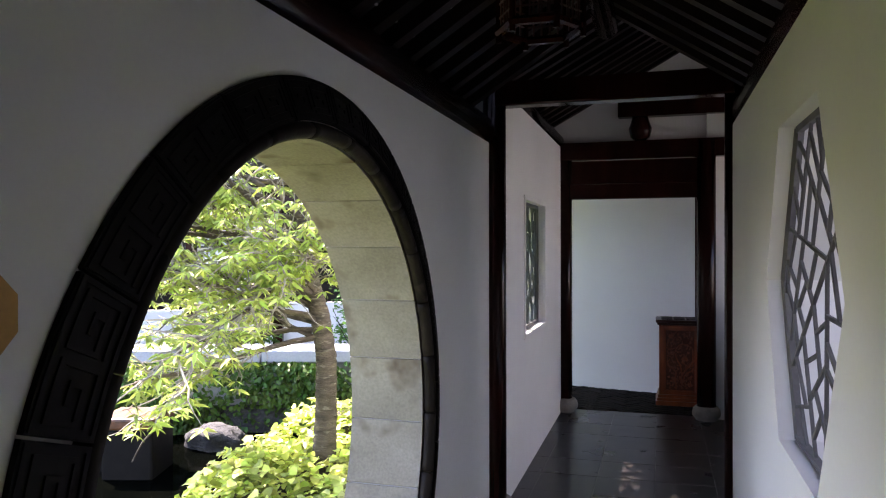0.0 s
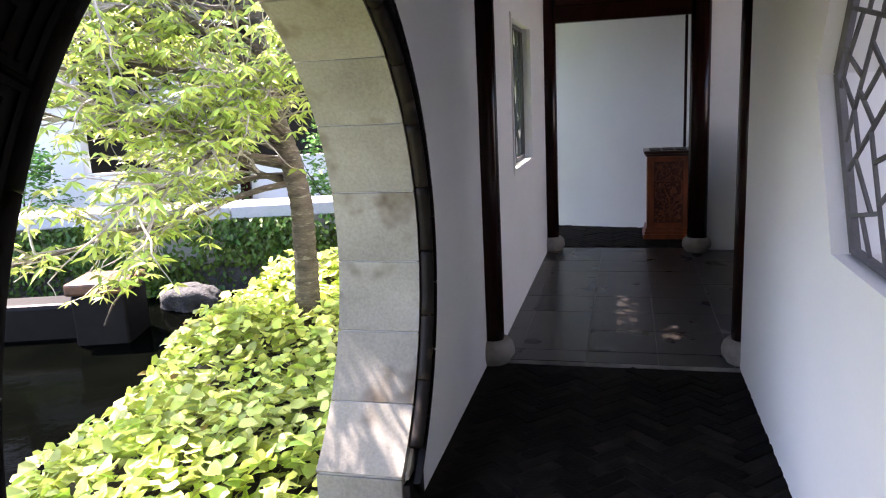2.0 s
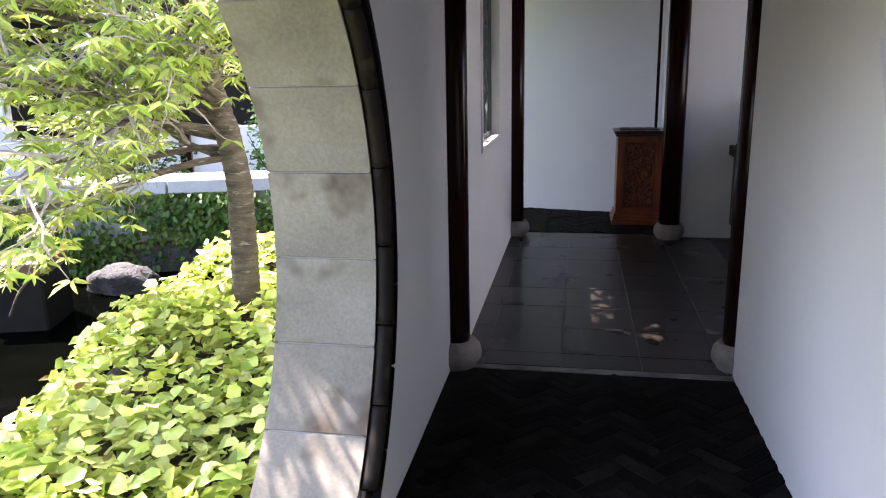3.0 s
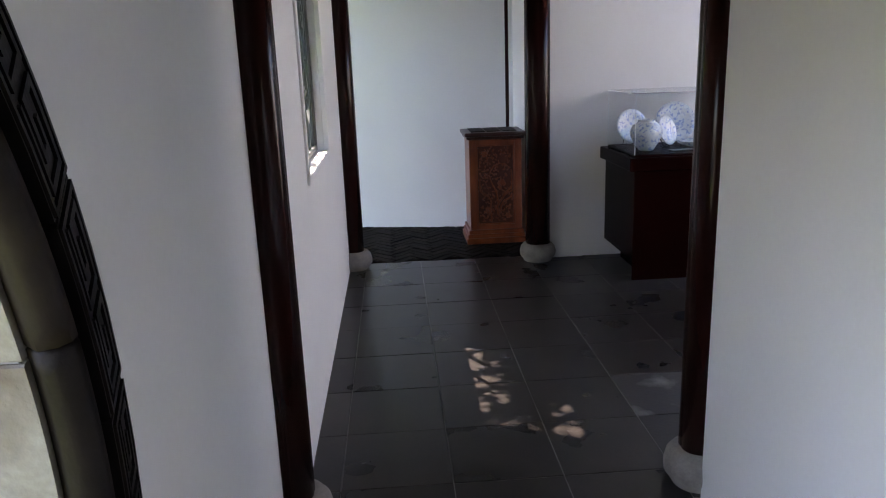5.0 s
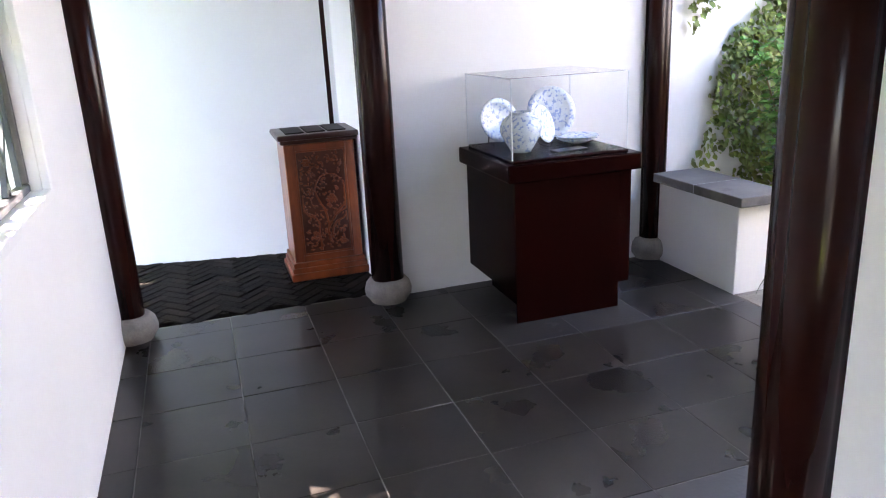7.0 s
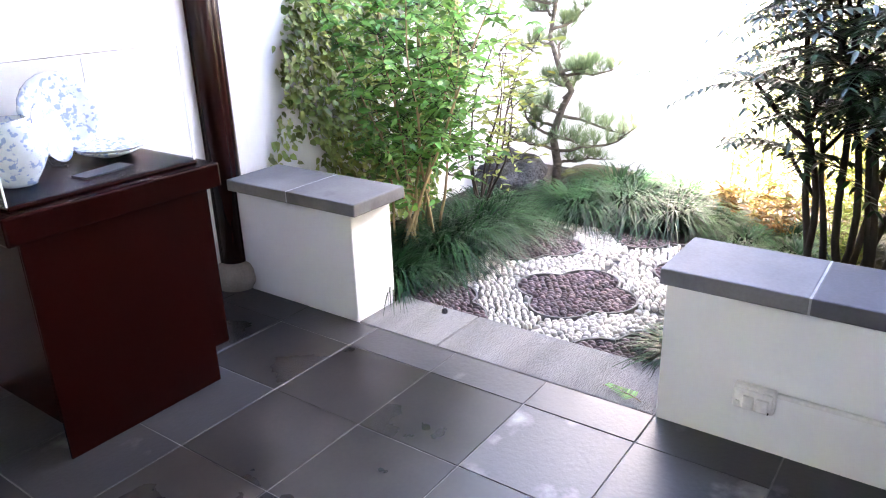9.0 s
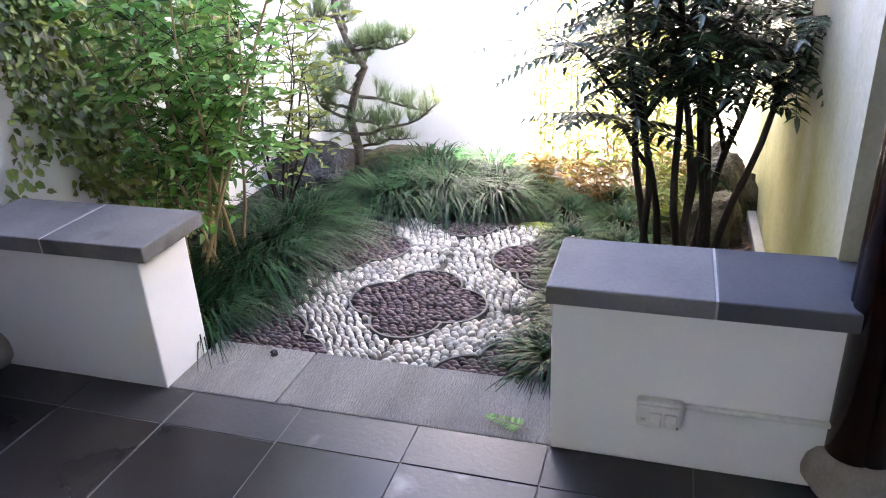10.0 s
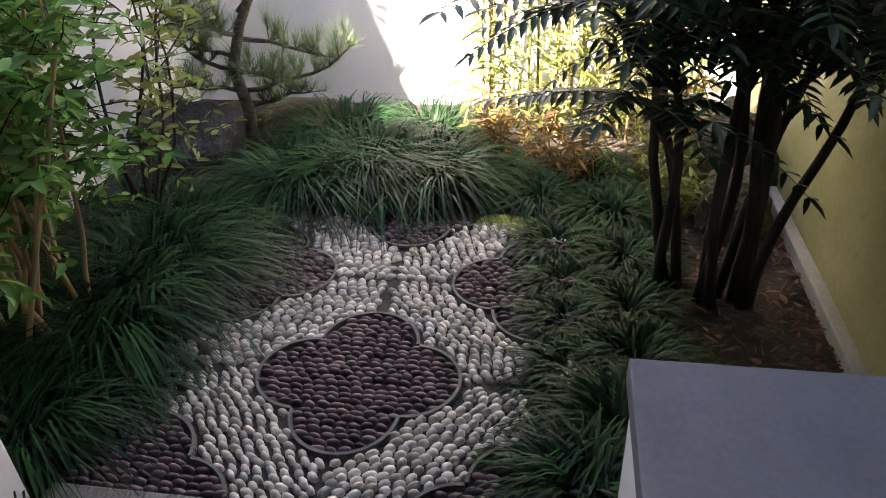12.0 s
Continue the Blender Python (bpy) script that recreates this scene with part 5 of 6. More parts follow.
for k, (x, y, r, h, n) in enumerate(((2.86, 7.05, 0.22, 0.26, 800), (3.02, 6.90, 0.18, 0.22, 600), (3.30, 7.06, 0.26, 0.34, 1100), (3.58, 7.02, 0.27, 0.36, 1300), (3.86, 7.04, 0.25, 0.32, 900),
                                     (4.30, 6.80, 0.27, 0.35, 900), (4.42, 6.52, 0.29, 0.37, 1100), (4.42, 6.22, 0.26, 0.33, 950), (4.55, 5.98, 0.22, 0.22, 600), (4.24, 5.44, 0.24, 0.20, 900),
                                     (3.94, 5.42, 0.24, 0.17, 900), (3.62, 5.42, 0.22, 0.17, 800), (3.34, 5.42, 0.22, 0.20, 800), (3.06, 5.48, 0.20, 0.24, 900), (2.84, 5.58, 0.17, 0.24, 700),
                                     (4.80, 6.72, 0.28, 0.34, 700), (4.85, 6.30, 0.26, 0.32, 650), (3.30, 7.40, 0.25, 0.24, 500), (4.05, 7.30, 0.28, 0.26, 600), (3.28, 5.60, 0.19, 0.17, 700), (3.52, 5.62, 0.19, 0.16, 750), (3.76, 5.62, 0.20, 0.16, 750), (4.00, 5.66, 0.20, 0.18, 750),
                                     (4.36, 5.74, 0.22, 0.20, 700), (4.55, 5.52, 0.22, 0.20, 700))):
    grass_clump(x + (0.05 if x > 4.2 else 0.0), y + (0.07 if y > 6.85 and x < 4.2 else 0.0), r * 0.95, h * (1.1 if h > 0.25 else 0.85), int(n * 0.62), 300 + k)


def shrub():
    """Bright shrub on pale canes beside the ivy wall."""
    rng, nq = random.Random(9), np.random.default_rng(9)
    t = thing("court_shrub", "bright green leafy shrub on thin pale canes", "shrub", at=(3.22, 7.28, -0.04))
    twigs = bmesh.new()
    roots, dirs = [], []
    for k in range(13):
        a = rng.uniform(0, 6.28)
        top = Vector((rng.uniform(-0.45, 0.85), rng.uniform(-0.30, 0.30), rng.uniform(0.9, 1.9)))
        base = Vector((rng.uniform(-0.14, 0.16), rng.uniform(-0.12, 0.12), 0))
        pts = wander(rng, base, top - base, (top - base).length, 10, 0.10)
        part("cane", tube(bmesh.new(), pts, taper(11, 0.010, 0.004), 6), CANE, t, "pale straw-coloured cane", smooth=True)
        for q in range(4, 11):
            for _ in range(4):
                tw = wander(rng, pts[q], Vector((rng.uniform(-1, 1), rng.uniform(-1, 0.8), rng.uniform(-0.3, 0.7))), rng.uniform(0.12, 0.36), 4, 0.3)
                tube(twigs, tw, taper(5, 0.003, 0.0015), 3)
                for m in range(1, 5):
                    for _ in range(3):
                        roots.append(tw[m])
                        b = rng.uniform(0, 6.28)
                        dirs.append((math.cos(b), math.sin(b), rng.uniform(-0.5, 0.35)))
    part("twig_spray", twigs, DARK_BARK, t)["kind"] = "stuff"
    n = len(roots)
    leaf_mesh("foliage", roots, dirs, rand_dirs(nq, n, 0.2, 1.0), nq.uniform(0.035, 0.082, n), nq.uniform(0.017, 0.038, n), LEAF_SHRUB, t, "bright green pointed leaves", droop=0.15)


shrub()


def thin_shrub():
    """Open dark-twigged shrub in front of the court's back wall."""
    rng, nq = random.Random(19), np.random.default_rng(19)
    t = thing("twiggy_shrub", "open twiggy shrub with small yellow-green leaves", "shrub", at=(3.95, 7.30, -0.04))
    roots, dirs = [], []
    for k in range(6):
        bm = bmesh.new()
        pts = wander(rng, (0, 0, 0), (rng.uniform(-0.35, 0.45), rng.uniform(-0.25, 0.25), 1.0), rng.uniform(0.9, 1.5), 9, 0.22)
        tube(bm, pts, taper(10, 0.010, 0.003), 5)
        for q in range(3, 10):
            for _ in range(2):
                tw = wander(rng, pts[q], (rng.uniform(-1, 1), rng.uniform(-1, 0.6), rng.uniform(-0.1, 0.7)), rng.uniform(0.15, 0.35), 4, 0.35)
                tube(bm, tw, taper(5, 0.004, 0.0015), 4)
                for m in range(1, 5):
                    for _ in range(2):
                        roots.append(tw[m])
                        b = rng.uniform(0, 6.28)
                        dirs.append((math.cos(b), math.sin(b), rng.uniform(-0.3, 0.5)))
        part("stem", bm, DARK_BARK, t)
    n = len(roots)
    leaf_mesh("foliage", roots, dirs, rand_dirs(nq, n, 0.2, 1.0), nq.uniform(0.04, 0.075, n), nq.uniform(0.016, 0.03, n), LEAF_BAMBOO, t)


thin_shrub()

# ivy on the court's north wall
ni = np.random.default_rng(33)
n = 13000
Xi, Zi = ni.uniform(2.56, 4.5, n), ni.uniform(0.0, 2.6, n)
cover = np.sin(5.1 * Xi + 1.3) * np.sin(4.3 * Zi + 0.6) + 0.6 * np.sin(9.0 * Xi - 5.0 * Zi) + np.clip((Xi - 2.66) * 2.4, -1.0, 1.3) - np.clip((Xi - 4.0) * 3, 0, 3)
ok = cover + ni.normal(0, 0.2, n) > 0.55
Xi, Zi = Xi[ok], Zi[ok]
m = len(Xi)
ob = leaf_mesh("wall_ivy", np.stack([Xi, 7.795 - ni.uniform(0.0, 0.07, m), Zi], 1), np.stack([ni.uniform(-0.8, 0.8, m), ni.uniform(-0.5, -0.05, m), ni.uniform(-1.0, 0.2, m)], 1),
               np.stack([ni.normal(0, 0.4, m), -np.ones(m), ni.uniform(0, 0.9, m)], 1), ni.uniform(0.028, 0.062, m), ni.uniform(0.024, 0.052, m), LEAF_WALL_IVY, droop=0.05)
tagged(ob, "patchy climbing ivy on the white court wall", "ivy", kind="stuff")


def pine():
    rng, nq = random.Random(14), np.random.default_rng(14)
    t = thing("pine_tree", "small twisted pine with tufted blue-green needles", "tree", at=(4.85, 7.22, -0.05))
    bm = bmesh.new()
    trunk = [(0, 0, 0), (0.03, 0.0, 0.2), (0.0, 0.03, 0.42), (0.05, -0.02, 0.62), (0.02, -0.10, 0.74), (0.05, 0.02, 0.9), (0.02, 0.08, 1.1), (0.06, 0.05, 1.4), (0.05, 0.0, 1.9)]
    tube(bm, trunk, taper(len(trunk), 0.034, 0.010), 8)
    tufts = []
    limbs = [(0.20 + 0.095 * k, (k * 137 + rng.uniform(-25, 25)) % 360, rng.uniform(0.20, 0.42)) for k in range(17)]
    limbs += [(0.30, 262, 0.62), (0.55, 278, 0.50), (0.42, 110, 0.40), (0.85, 255, 0.45)]
    for h, az, ln in limbs:
        p = min(trunk, key=lambda q: abs(q[2] - h))
        pts = wander(rng, (p[0], p[1], h), (math.cos(radians(az)), math.sin(radians(az)), 0.2), ln, 7, 0.45, 0.05)
        tube(bm, pts, taper(8, 0.013, 0.004), 6)
        for q in range(2, 8):
            for _ in range(4):
                s = wander(rng, pts[q], (rng.uniform(-1, 1), rng.uniform(-1, 1), rng.uniform(0.0, 1.1)), rng.uniform(0.04, 0.11), 2, 0.2)
                tube(bm, s, taper(3, 0.004, 0.002), 4)
                tufts.append((s[-1], (s[-1] - s[0]).normalized()))
    part("trunk", bm, BARK, t, smooth=True)
    roots, dirs = [], []
    for p, d in tufts:
        for _ in range(50):
            e = (d * 1.1 + Vector((rng.uniform(-1, 1), rng.uniform(-1, 1), rng.uniform(-0.3, 1.2)))).normalized()
            roots.append(p - d * rng.uniform(0, 0.05))
            dirs.append(e)
    n = len(roots)
    blade_mesh("needles", roots, dirs, nq.uniform(0.06, 0.125, n), 0.0034, LEAF_PINE, t, "blue-green needles", arch=0.1, seg=1)


pine()
rock("garden_rock", "weathered tan rock behind the mondo grass", (5.08, 7.0, -0.05), (0.22, 0.36, 0.15), 11, ROCK, 20)
rock("garden_rock", "dark weathered rock by the court wall", (4.75, 7.55, 0.0), (0.30, 0.26, 0.22), 13, GREY_ROCK, 50)
rock("garden_rock", "pale tan rock beside the mossy wall", (4.28, 4.98, 0.0), (0.16, 0.15, 0.17), 17, ROCK, 10)
rock("garden_rock", "tan rock beside the mossy wall", (4.62, 4.96, 0.02), (0.2, 0.16, 0.30), 18, ROCK, 70)
rock("garden_rock", "pale rock under the ivy", (3.0, 7.6, 0.0), (0.2, 0.14, 0.2), 19, ROCK, 30)


def bamboo():
    rng, nq = random.Random(31), np.random.default_rng(31)
    t = thing("bamboo_stand", "sunlit thin bamboo canes with yellow-green leaves", "bamboo", at=(5.1, 5.7, -0.05))
    roots, dirs = [], []
    for k in range(26):
        x, y = rng.uniform(-0.15, 0.25), rng.uniform(-0.75, 0.45)
        h = rng.uniform(1.2, 2.4)
        pts = wander(rng, (x, y, 0), (rng.uniform(-0.06, 0.02), rng.uniform(-0.05, 0.05), 1), h, 8, 0.03)
        part("cane", tube(bmesh.new(), pts, taper(9, 0.008, 0.004), 6), CANE if k % 3 else LEAF_BAMBOO, t)
        for q in range(1, 9):
            for _ in range(16 if q < 4 else 7):
                roots.append(pts[q] + Vector((rng.uniform(-0.09, 0.09), rng.uniform(-0.09, 0.09), rng.uniform(-0.08, 0.08))))
                b = rng.uniform(0, 6.28)
                dirs.append((math.cos(b), math.sin(b), rng.uniform(-0.7, 0.3)))
    n = len(roots)
    leaf_mesh("foliage", roots, dirs, rand_dirs(nq, n, 0.2, 1), nq.uniform(0.07, 0.13, n), nq.uniform(0.012, 0.022, n), LEAF_BAMBOO, t, droop=0.2)


bamboo()


def nandina(x, y, seed, material, h, n=10):
    rng, nq = random.Random(seed), np.random.default_rng(seed)
    t = thing("nandina", "small shrub with rusty and green dry leaves", "shrub", "nandina shrubs", at=(x, y, -0.045))
    roots, dirs = [], []
    for k in range(n):
        pts = wander(rng, (rng.uniform(-0.1, 0.1), rng.uniform(-0.1, 0.1), 0), (rng.uniform(-0.5, 0.5), rng.uniform(-0.5, 0.5), 1), h * rng.uniform(0.7, 1.3), 5, 0.2)
        part("stem", tube(bmesh.new(), pts, taper(6, 0.004, 0.002), 4), CANE, t)
        for q in range(1, 6):
            for _ in range(6):
                roots.append(pts[q] + Vector((rng.uniform(-0.03, 0.03), rng.uniform(-0.03, 0.03), 0)))
                b = rng.uniform(0, 6.28)
                dirs.append((math.cos(b), math.sin(b), rng.uniform(-0.6, 0.5)))
    m = len(roots)
    leaf_mesh("foliage", roots, dirs, rand_dirs(nq, m, 0.1, 1), nq.uniform(0.05, 0.09, m), nq.uniform(0.01, 0.02, m), material, t)


nandina(4.62, 5.60, 51, LEAF_RUST, 0.32)
nandina(4.70, 5.30, 52, LEAF_BAMBOO, 0.36)
nandina(4.80, 5.90, 53, LEAF_RUST, 0.26)
nandina(4.35, 5.22, 54, LEAF_BAMBOO, 0.24)
nandina(4.95, 5.10, 55, LEAF_RUST, 0.30)


def mahonia():
    """Tall dark shrub: bare dark stems with whorls of large pinnate leaves."""
    rng, nq = random.Random(27), np.random.default_rng(27)
    t = thing("mahonia", "tall dark shrub with bare stems and large pinnate leaves", "shrub", at=(3.75, 5.14, -0.05))
    ribs = bmesh.new()
    roots, dirs, nors, lens = [], [], [], []
    plan = [((0.00, 0.17, 0), (0.0, 0.20, 1.08)), ((0.06, 0.10, 0), (0.15, 0.12, 1.15)), ((-0.02, 0.04, 0), (0.05, 0.02, 1.3)), ((0.02, -0.03, 0), (0.0, -0.10, 1.2)), ((0.0, -0.08, 0), (-0.08, -0.16, 1.2)), ((-0.04, -0.10, 0), (-0.02, -0.22, 1.15)),
            ((0.10, 0.0, 0), (0.3, -0.1, 1.4)), ((0.05, 0.14, 0), (0.25, 0.32, 1.35)), ((-0.05, 0.0, 0), (-0.25, 0.12, 1.5)), ((-0.04, -0.12, 0), (-0.06, -0.15, 1.1))]
    for b, tip in plan:
        b, tip = Vector(b), Vector(tip)
        stems = bmesh.new()
        pts = wander(rng, b, tip - b, (tip - b).length, 8, 0.12)
        tube(stems, pts, taper(9, 0.020, 0.011), 8)
        crowns = [(pts[-1], 10), (pts[7], 4)]
        for _ in range(2):
            br = wander(rng, pts[rng.randint(4, 7)], (rng.uniform(-0.8, 0.8), rng.uniform(-0.8, 0.8), 1), rng.uniform(0.25, 0.5), 4, 0.15)
            tube(stems, br, taper(5, 0.013, 0.009), 6)
            crowns.append((br[-1], 9))
        part("stem", stems, DARK_BARK, t, "bare dark stem", smooth=True)
        for c, count in crowns:
            a0 = rng.uniform(0, 6.28)
            for j in range(count):
                a = a0 + 6.28 * j / count + rng.uniform(-0.25, 0.25)
                d = Vector((math.cos(a), math.sin(a), rng.uniform(0.05, 0.7)))
                ln = rng.uniform(0.34, 0.52)
                rib = wander(rng, c, d, ln, 12, 0.04, -0.065)
                tube(ribs, rib, taper(13, 0.003, 0.0012), 4, cap=False)
                for q in range(2, 13):
                    ax = (rib[q] - rib[q - 1]).normalized()
                    side = ax.cross(Vector((0, 0, 1))).normalized()
                    for sg in (-1, 1):
                        roots.append(rib[q])
                        dirs.append(side * sg + ax * 0.45 - Vector((0, 0, 0.18)))
                        nors.append(Vector((0, 0, 1)) + Vector((rng.uniform(-0.25, 0.25), rng.uniform(-0.25, 0.25), 0)))
                        lens.append(rng.uniform(0.080, 0.108) * (1.08 - 0.045 * q))
                roots.append(rib[12])
                dirs.append((rib[12] - rib[11]).normalized())
                nors.append(Vector((0, 0, 1)))
                lens.append(0.07)
    part("rib_spray", ribs, LEAF_MAHONIA, t)
    leaf_mesh("foliage", roots, dirs, nors, lens, np.array(lens) * 0.34, LEAF_MAHONIA, t, "dark glossy leaflets", droop=0.1)


mahonia()
# fern frond lying on the step
fr = bmesh.new()
tube(fr, [(0, 0, 0.004), (0.05, 0.0, 0.012), (0.17, 0.01, 0.006)], [0.002, 0.0015, 0.001], 4)
frond = thing("fallen_frond", "green fern frond lying on the step slab", "fern frond", at=(2.40, 5.60, 0.002))
part("stalk", fr, CANE, frond)
rt, dr, ln = [], [], []
for k in range(12):
    for sg in (-1, 1):
        rt.append((0.03 + 0.011 * k, 0.0, 0.010))
        dr.append((0.35, sg, 0.1))
        ln.append(0.05 * (1 - k / 16))
leaf_mesh("foliage", rt, dr, [(0, 0, 1)] * len(rt), ln, [0.012] * len(rt), LEAF_SHRUB, frond)["kind"] = "stuff"
frond.rotation_euler = (0, 0, radians(75))
rock("small_stone", "small dark stone lying on the step slab", (2.64, 6.66, 0.006), (0.014, 0.014, 0.016), 23, GREY_ROCK)
# leaf litter under the tall shrub and by the wall
nl = np.random.default_rng(61)
n = 900
P = np.stack([nl.uniform(2.75, 4.9, n), nl.uniform(4.77, 5.35, n), nl.uniform(-0.04, -0.02, n)], 1)
ob = leaf_mesh("leaf_litter", P, rand_dirs(nl, n, -0.1, 0.2), rand_dirs(nl, n, 0.6, 1), nl.uniform(0.03, 0.07, n), nl.uniform(0.008, 0.02, n), LITTER)
tagged(ob, "reddish brown dry leaf litter on soil", "leaf litter", kind="stuff")
bm = bmesh.new()
bmesh.ops.create_icosphere(bm, subdivisions=4, radius=1.0)
for v in bm.verts:
    v.co *= 1 + 0.25 * noise.noise(v.co * 2.1) + 0.06 * noise.noise(v.co * 9)
bmesh.ops.scale(bm, vec=(0.10, 0.15, 0.028), verts=bm.verts[:])
ob = tagged(link_mesh("moss_patch", bm, MOSS, smooth=True), "bright yellow-green moss cushion at the path edge", "moss")
ob.location = (4.14, 5.86, -0.035)
ob = tagged(link_mesh("wall_kerb", new_box(2.66, 5.4, 4.752, 4.80, -0.1, 0.012, bevel=0.008), CONCRETE), "narrow weathered kerb along the mossy wall", "kerb")


# ---- pebble path ----
FX, FY, RL, PITCH = 3.188, 6.248, 0.156, 0.532


def in_flower(x, y):
    """Distance inside (<0) the nearest four-lobed flower of the staggered pattern."""
    best = 9.0
    for i in range(-2, 4):
        for j in range(-2, 3):
            if (i + j) % 2:
                continue
            cx, cy = FX + PITCH * i * 0.99, FY + PITCH * j
            for dx, dy in ((RL, 0), (-RL, 0), (0, RL), (0, -RL)):
                best = min(best, math.hypot(x - cx - dx, y - cy - dy) - RL)
            if abs(x - cx) + abs(y - cy) < 2 * RL * 0.98:
                best = min(best, -0.02)
    return best


def on_line(x, y):
    """Whether a point lies on one of the straight edging lines between flowers."""
    u, v = (x - FX) / (PITCH * 0.99), (y - FY) / PITCH
    du, dv = abs(u - round(u)) * PITCH, abs(v - round(v)) * PITCH
    return min(du, dv) < 0.012


bed = link_mesh("path", new_box(2.70, 4.14, 5.55, 6.95, -0.05, -0.024), MORTAR)
tagged(bed, "pebble mosaic path with purple four-lobed flowers on white", "path", kind="structure")
rng = random.Random(77)
base_v, base_f = [], []
for la in (-0.3, 0.45, 1.0):
    for k in range(7):
        a = 2 * math.pi * k / 7
        base_v.append((math.cos(la) * math.cos(a), math.cos(la) * math.sin(a), math.sin(la)))
base_v.append((0, 0, 1.0))
for r in range(2):
    for k in range(7):
        base_f.append((7 * r + k, 7 * r + (k + 1) % 7, 7 * r + 7 + (k + 1) % 7, 7 * r + 7 + k))
for k in range(7):
    base_f.append((14 + k, 14 + (k + 1) % 7, 21))
pale, red = ([], []), ([], [])
row = 0
x = 2.712
while x < 4.13:
    y = 5.58 + (0.02 if row % 2 else 0) + rng.uniform(-0.004, 0.004)
    while y < 6.94:
        px, py = x + rng.uniform(-0.0045, 0.0045), y
        f = in_flower(px, py)
        if abs(f) > 0.010 and not (f > 0 and on_line(px, py)):
            inside = f < 0
            q, w2 = ((x - FX) > 0) == ((y - FY) > 0), rng.uniform(-0.34, 0.34)
            ang = w2 * 0.8 if inside else (0.55 if q else -0.55) + w2
            lx, ly, lz = rng.uniform(0.0098, 0.0132), rng.uniform(0.0165, 0.0235), rng.uniform(0.014, 0.021)
            if inside:
                lx, ly = lx * 0.92, ly * 1.18
            c, s = math.cos(ang), math.sin(ang)
            tgt = red if inside else pale
            b0 = len(tgt[0])
            for vx, vy, vz in base_v:
                X1, Y1 = vx * lx, vy * ly
                tgt[0].append((px + X1 * c - Y1 * s, py + X1 * s + Y1 * c, -0.0195 + vz * lz))
            tgt[1].extend(tuple(b0 + k for k in ff) for ff in base_f)
        y += rng.uniform(0.034, 0.042)
    x += 0.0232
    row += 1
ob = raw_mesh("pale_pebbles", pale[0], pale[1], PEBBLE_PALE, bed, "close-set pale pebbles", smooth=True)
ob["kind"] = "stuff"
ob = raw_mesh("purple_pebbles", red[0], red[1], PEBBLE_RED, bed, "close-set purple-brown pebbles", smooth=True)
ob["kind"] = "stuff"
for i in range(-1, 3):
    for j in range(-1, 2):
        if (i + j) % 2:
            continue
        cx, cy = FX + PITCH * i * 0.99, FY + PITCH * j
        bm = bmesh.new()
        for k, (dx, dy) in enumerate(((1, 0), (0, 1), (-1, 0), (0, -1))):
            ang = math.atan2(dy, dx)
            pts = [(cx + RL * dx + RL * math.cos(ang + radians(a)), cy + RL * dy + RL * math.sin(ang + radians(a))) for a in range(-88, 89, 8)]
            seg = []
            for qx, qy in pts:
                if 2.70 <= qx <= 4.13 and 5.56 <= qy <= 6.94:
                    seg.append((qx, qy))
            for p, q in zip(seg, seg[1:]):
                if math.hypot(p[0] - q[0], p[1] - q[1]) > 0.05:
                    continue
                dxn, dyn = q[0] - p[0], q[1] - p[1]
                l2 = math.hypot(dxn, dyn)
                nx, ny = -dyn / l2 * 0.005, dxn / l2 * 0.005
                vs = [bm.verts.new((p[0] + sx * nx, p[1] + sx * ny, zz)) for sx in (-1, 1) for zz in (-0.03, -0.004)] + [bm.verts.new((q[0] + sx * nx, q[1] + sx * ny, zz)) for sx in (-1, 1) for zz in (-0.03, -0.004)]
                for f in ((0, 1, 5, 4), (1, 3, 7, 5), (3, 2, 6, 7), (0, 2, 3, 1), (4, 5, 7, 6)):
                    bm.faces.new([vs[k2] for k2 in f])
        if len(bm.faces):
            part("flower_edging", bm, LINE_TILE, bed, "thin grey tile edging")
        else:
            bm.free()
        for dx, dy in ((1, 0), (0, 1), (-1, 0), (0, -1)):
            xa, xb = sorted((cx + dx * 2 * RL, cx + dx * PITCH))
            ya, yb = sorted((cy + dy * 2 * RL, cy + dy * PITCH))
            xa, xb, ya, yb = max(xa, 2.70), min(xb, 4.13), max(ya, 5.58), min(yb, 6.93)
            if dx:
                ya, yb = cy - 0.005, cy + 0.005
            else:
                xa, xb = cx - 0.005, cx + 0.005
            if xb - xa > 0.01 and yb - ya > 0.01 and 2.70 <= xa and xb <= 4.14 and 5.5 < ya and yb < 6.95:
                part("straight_edging", new_box(xa, xb, ya, yb, -0.03, -0.005), LINE_TILE, bed)

# ---- floor tiles of the room ----
shared = {}


def tile_piece(x0, x1, y0, y1, material, parent, gap=0.005, top=0.0, th=0.03, name="tile", bev=0.0015):
    wd, dp = round(x1 - x0 - gap, 3), round(y1 - y0 - gap, 3)
    key2 = (wd, dp, material.name, th)
    if key2 not in shared:
        bm = new_box(-wd / 2, wd / 2, -dp / 2, dp / 2, -th, 0, bevel=bev, seg=1)
        ob = part(name, bm, material, parent)
        shared[key2] = ob.data
    else:
        ob = new(name, shared[key2])
        ob.parent = parent
    ob.location = ((x0 + x1) / 2, (y0 + y1) / 2, top)
    return ob


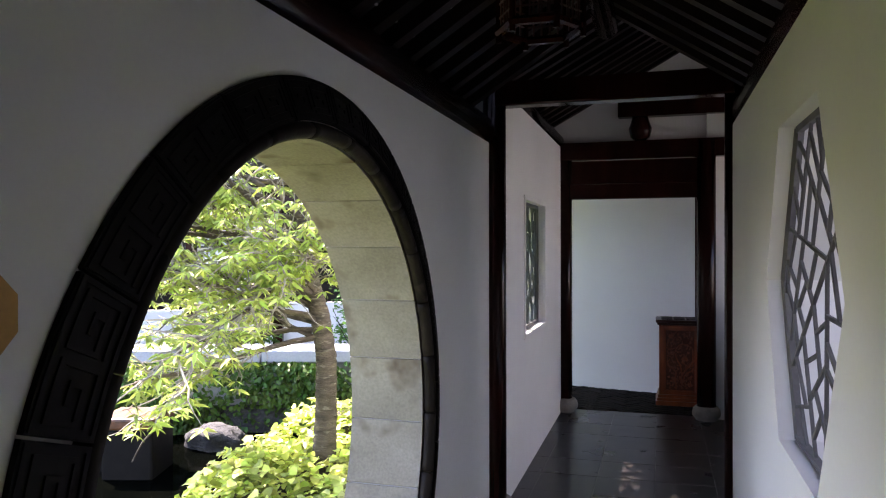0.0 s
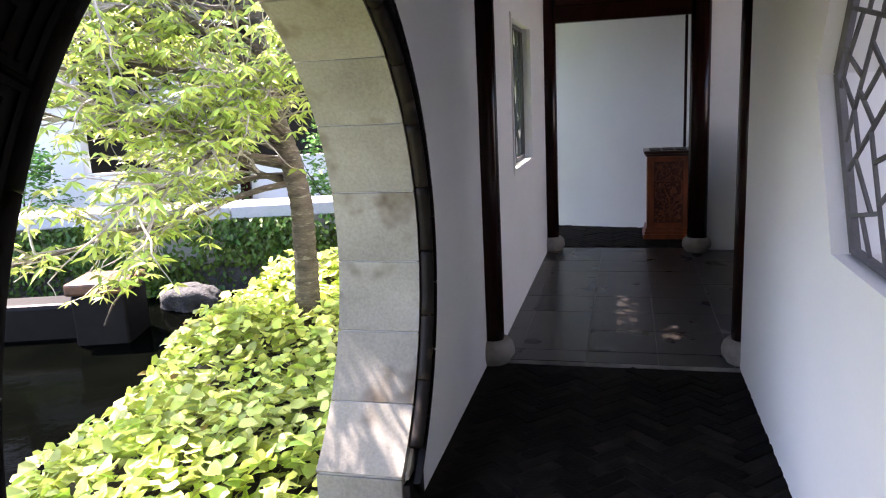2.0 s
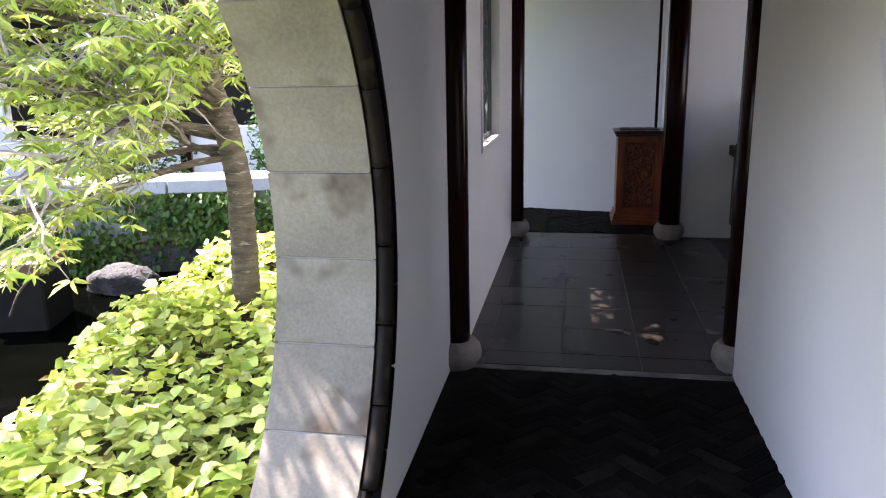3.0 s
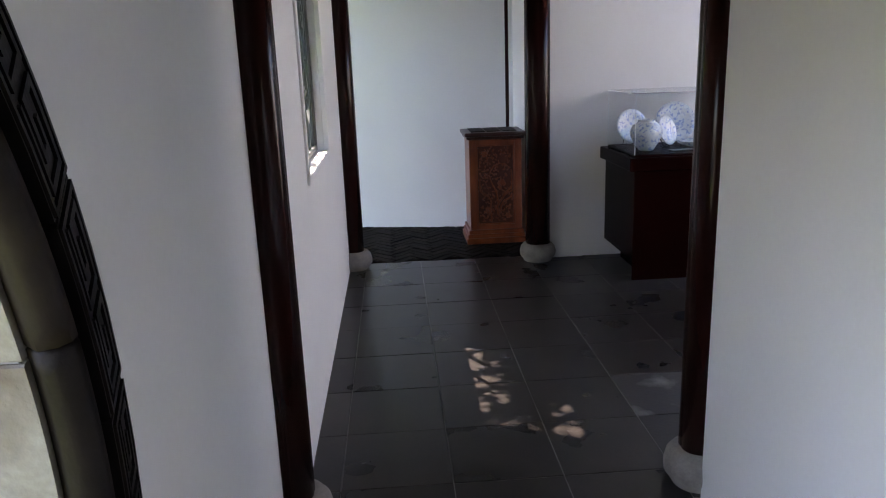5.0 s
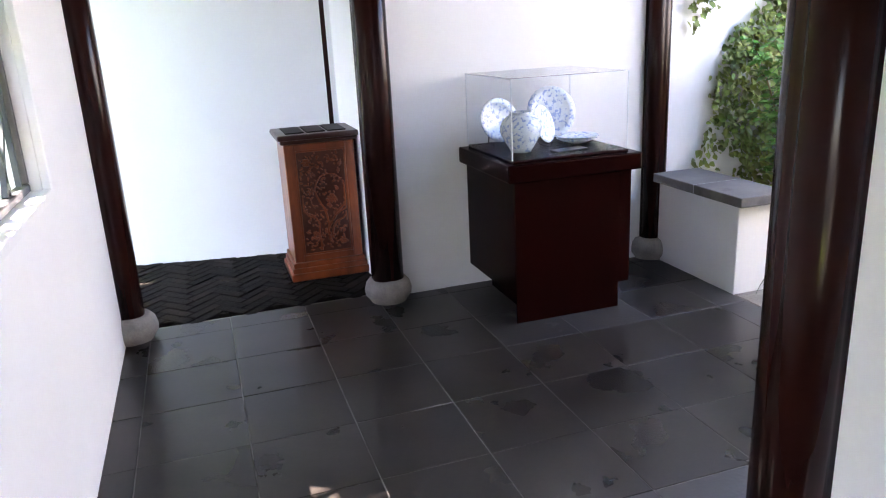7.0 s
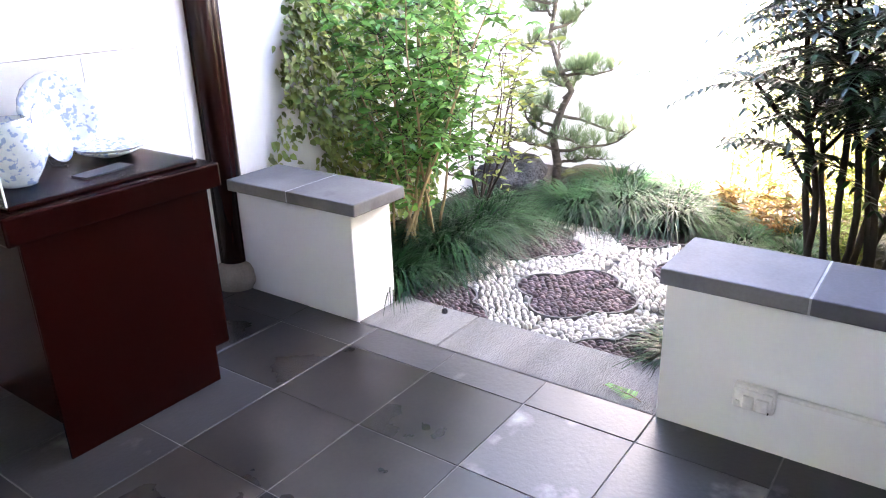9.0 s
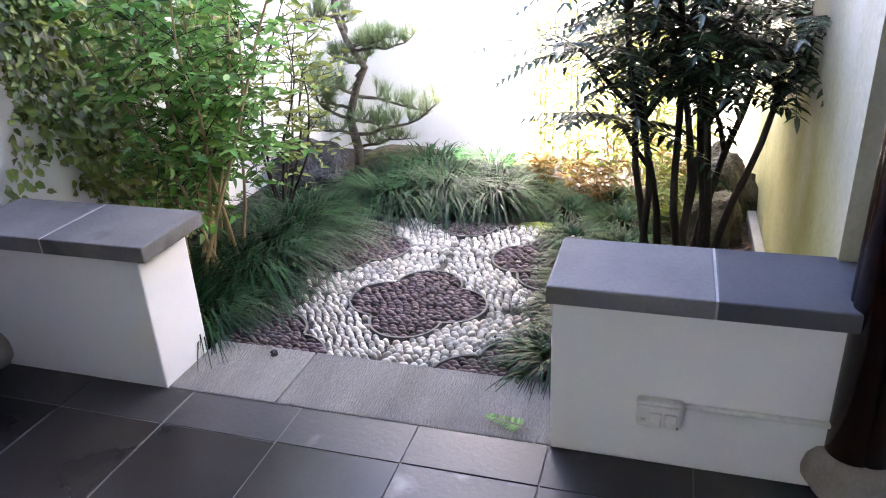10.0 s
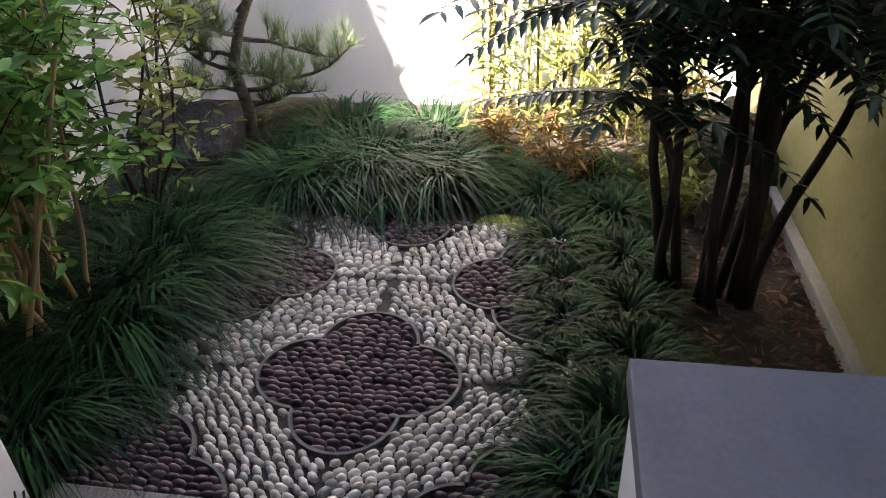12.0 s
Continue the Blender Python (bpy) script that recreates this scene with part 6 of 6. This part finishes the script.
TX, TY, TW = 2.160, 6.830, 0.434
rng = random.Random(4)
xs = [-1.003] + [TX + TW * k for k in range(-7, 1)] + [2.350]
ys = [4.46] + [TY + TW * k for k in range(-5, 3)] + [7.88]
for a, b in zip(xs, xs[1:]):
    for c, d in zip(ys, ys[1:]):
        worn = a > 2.1 or (a > 1.6 and 5.4 < c < 5.7) or (a > 0.3 and c < 5.3) or (0.8 < a < 1.4 and c > 6.7)
        tile_piece(a, b, c, d, SLATE_WORN if worn else SLATE, floor_room, gap=rng.choice((0.0028, 0.0036, 0.0046)), top=rng.uniform(-0.0015, 0.001))

# ---- herringbone brick of the corridor ----
BL, BW = 0.235, 0.075
count = 0
rest_v, rest_f = [], []
proto = None
corners = [(-BL / 2 + 0.004, -BW / 2 + 0.004), (BL / 2 - 0.004, -BW / 2 + 0.004), (BL / 2 - 0.004, BW / 2 - 0.004), (-BL / 2 + 0.004, BW / 2 - 0.004)]


def lay(x, y, deg, parent, near):
    global count, proto
    z = rng.uniform(-0.005, 0.002)
    x, y, deg = x + rng.uniform(-0.003, 0.003), y + rng.uniform(-0.003, 0.003), deg + rng.uniform(-1.5, 1.5)
    if near and count < 300:
        if proto is None:
            proto = part("brick", new_box(-BL / 2 + 0.003, BL / 2 - 0.003, -BW / 2 + 0.003, BW / 2 - 0.003, -0.05, 0, bevel=0.005, seg=1), PAVER_ONE, parent)
            ob = proto
        else:
            ob = new("brick", proto.data)
            ob.parent = parent
        ob.matrix_basis = pose(x, y, z, rng.uniform(-0.8, 0.8), rng.uniform(-0.8, 0.8), deg)
        count += 1
        return
    c, s = math.cos(radians(deg)), math.sin(radians(deg))
    b = len(rest_v)
    for zz, ins in ((-0.05, 0), (z - 0.004, 0), (z, 0.005)):
        for cx, cy in corners:
            cx2, cy2 = cx - math.copysign(ins, cx), cy - math.copysign(ins, cy)
            rest_v.append((x + cx2 * c - cy2 * s, y + cx2 * s + cy2 * c, zz))
    for r in (0, 4):
        for k in range(4):
            rest_f.append((b + r + k, b + r + (k + 1) % 4, b + r + 4 + (k + 1) % 4, b + r + 4 + k))
    rest_f.append((b + 8, b + 9, b + 10, b + 11))


def herringbone(x0, x1, y0, y1, parent, ynear):
    """Bricks at 45 degrees in zigzag rows along the walk."""
    n = round(BL / BW)
    u1, u2 = math.sqrt(0.5), math.sqrt(0.5)
    for i in range(-90, 90):
        for j in range(-60, 60):
            # herringbone cell: one brick along a, one along b
            a = i * BW + j * n * BW
            b = i * BW - j * n * BW
            for along in (0, 1):
                pa, pb = (a + BL / 2, b + BW / 2) if along == 0 else (a + BW / 2 - 0 * BW, b + BW + BL / 2)
                x = (pa - pb) * u1
                y = (pa + pb) * u2
                if x0 + 0.03 < x < x1 - 0.03 and y0 + 0.03 < y < y1 - 0.03:
                    lay(x, y, 45 if along == 0 else 135, parent, ynear[0] < y < ynear[1])


herringbone(-1.05, 0.46, -2.0, 4.37, floor_corridor, (2.2, 4.4))
ob = raw_mesh("bricks_further_on", rest_v, rest_f, PAVER, floor_corridor, "dark herringbone bricks")
ob["kind"] = "stuff"
rest_v, rest_f = [], []
count = 300
herringbone(-1.3, 0.5, 7.92, 9.4, floor_passage, (0, 0))
ob = raw_mesh("bricks_further_on", rest_v, rest_f, PAVER, floor_passage, "dark herringbone bricks")
ob["kind"] = "stuff"

# ---- brick wall seen through the hexagonal window ----
yard = link_mesh("wall_yard", new_box(1.72, 1.95, -0.6, 4.1, -0.6, 3.0), LIME)
tagged(yard, "pale blue-grey brick wall of a narrow light court", "wall", kind="structure")
z, row = 0.5, 0
while z < 2.9:
    y = -0.4 - (0.17 if row % 2 else 0)
    while y < 3.9:
        ob = tile_piece(0, 0.34, 0, 0.15, BLUE_BRICK, yard, gap=0.012, th=0.03, name="brick")
        ob.matrix_basis = pose(1.705 + rng.uniform(-0.004, 0.004), y + 0.17, z + 0.075, 0, -90, 0) @ pose(0, 0, 0, 0, 0, 90)
        y += 0.34
    z += 0.15
    row += 1
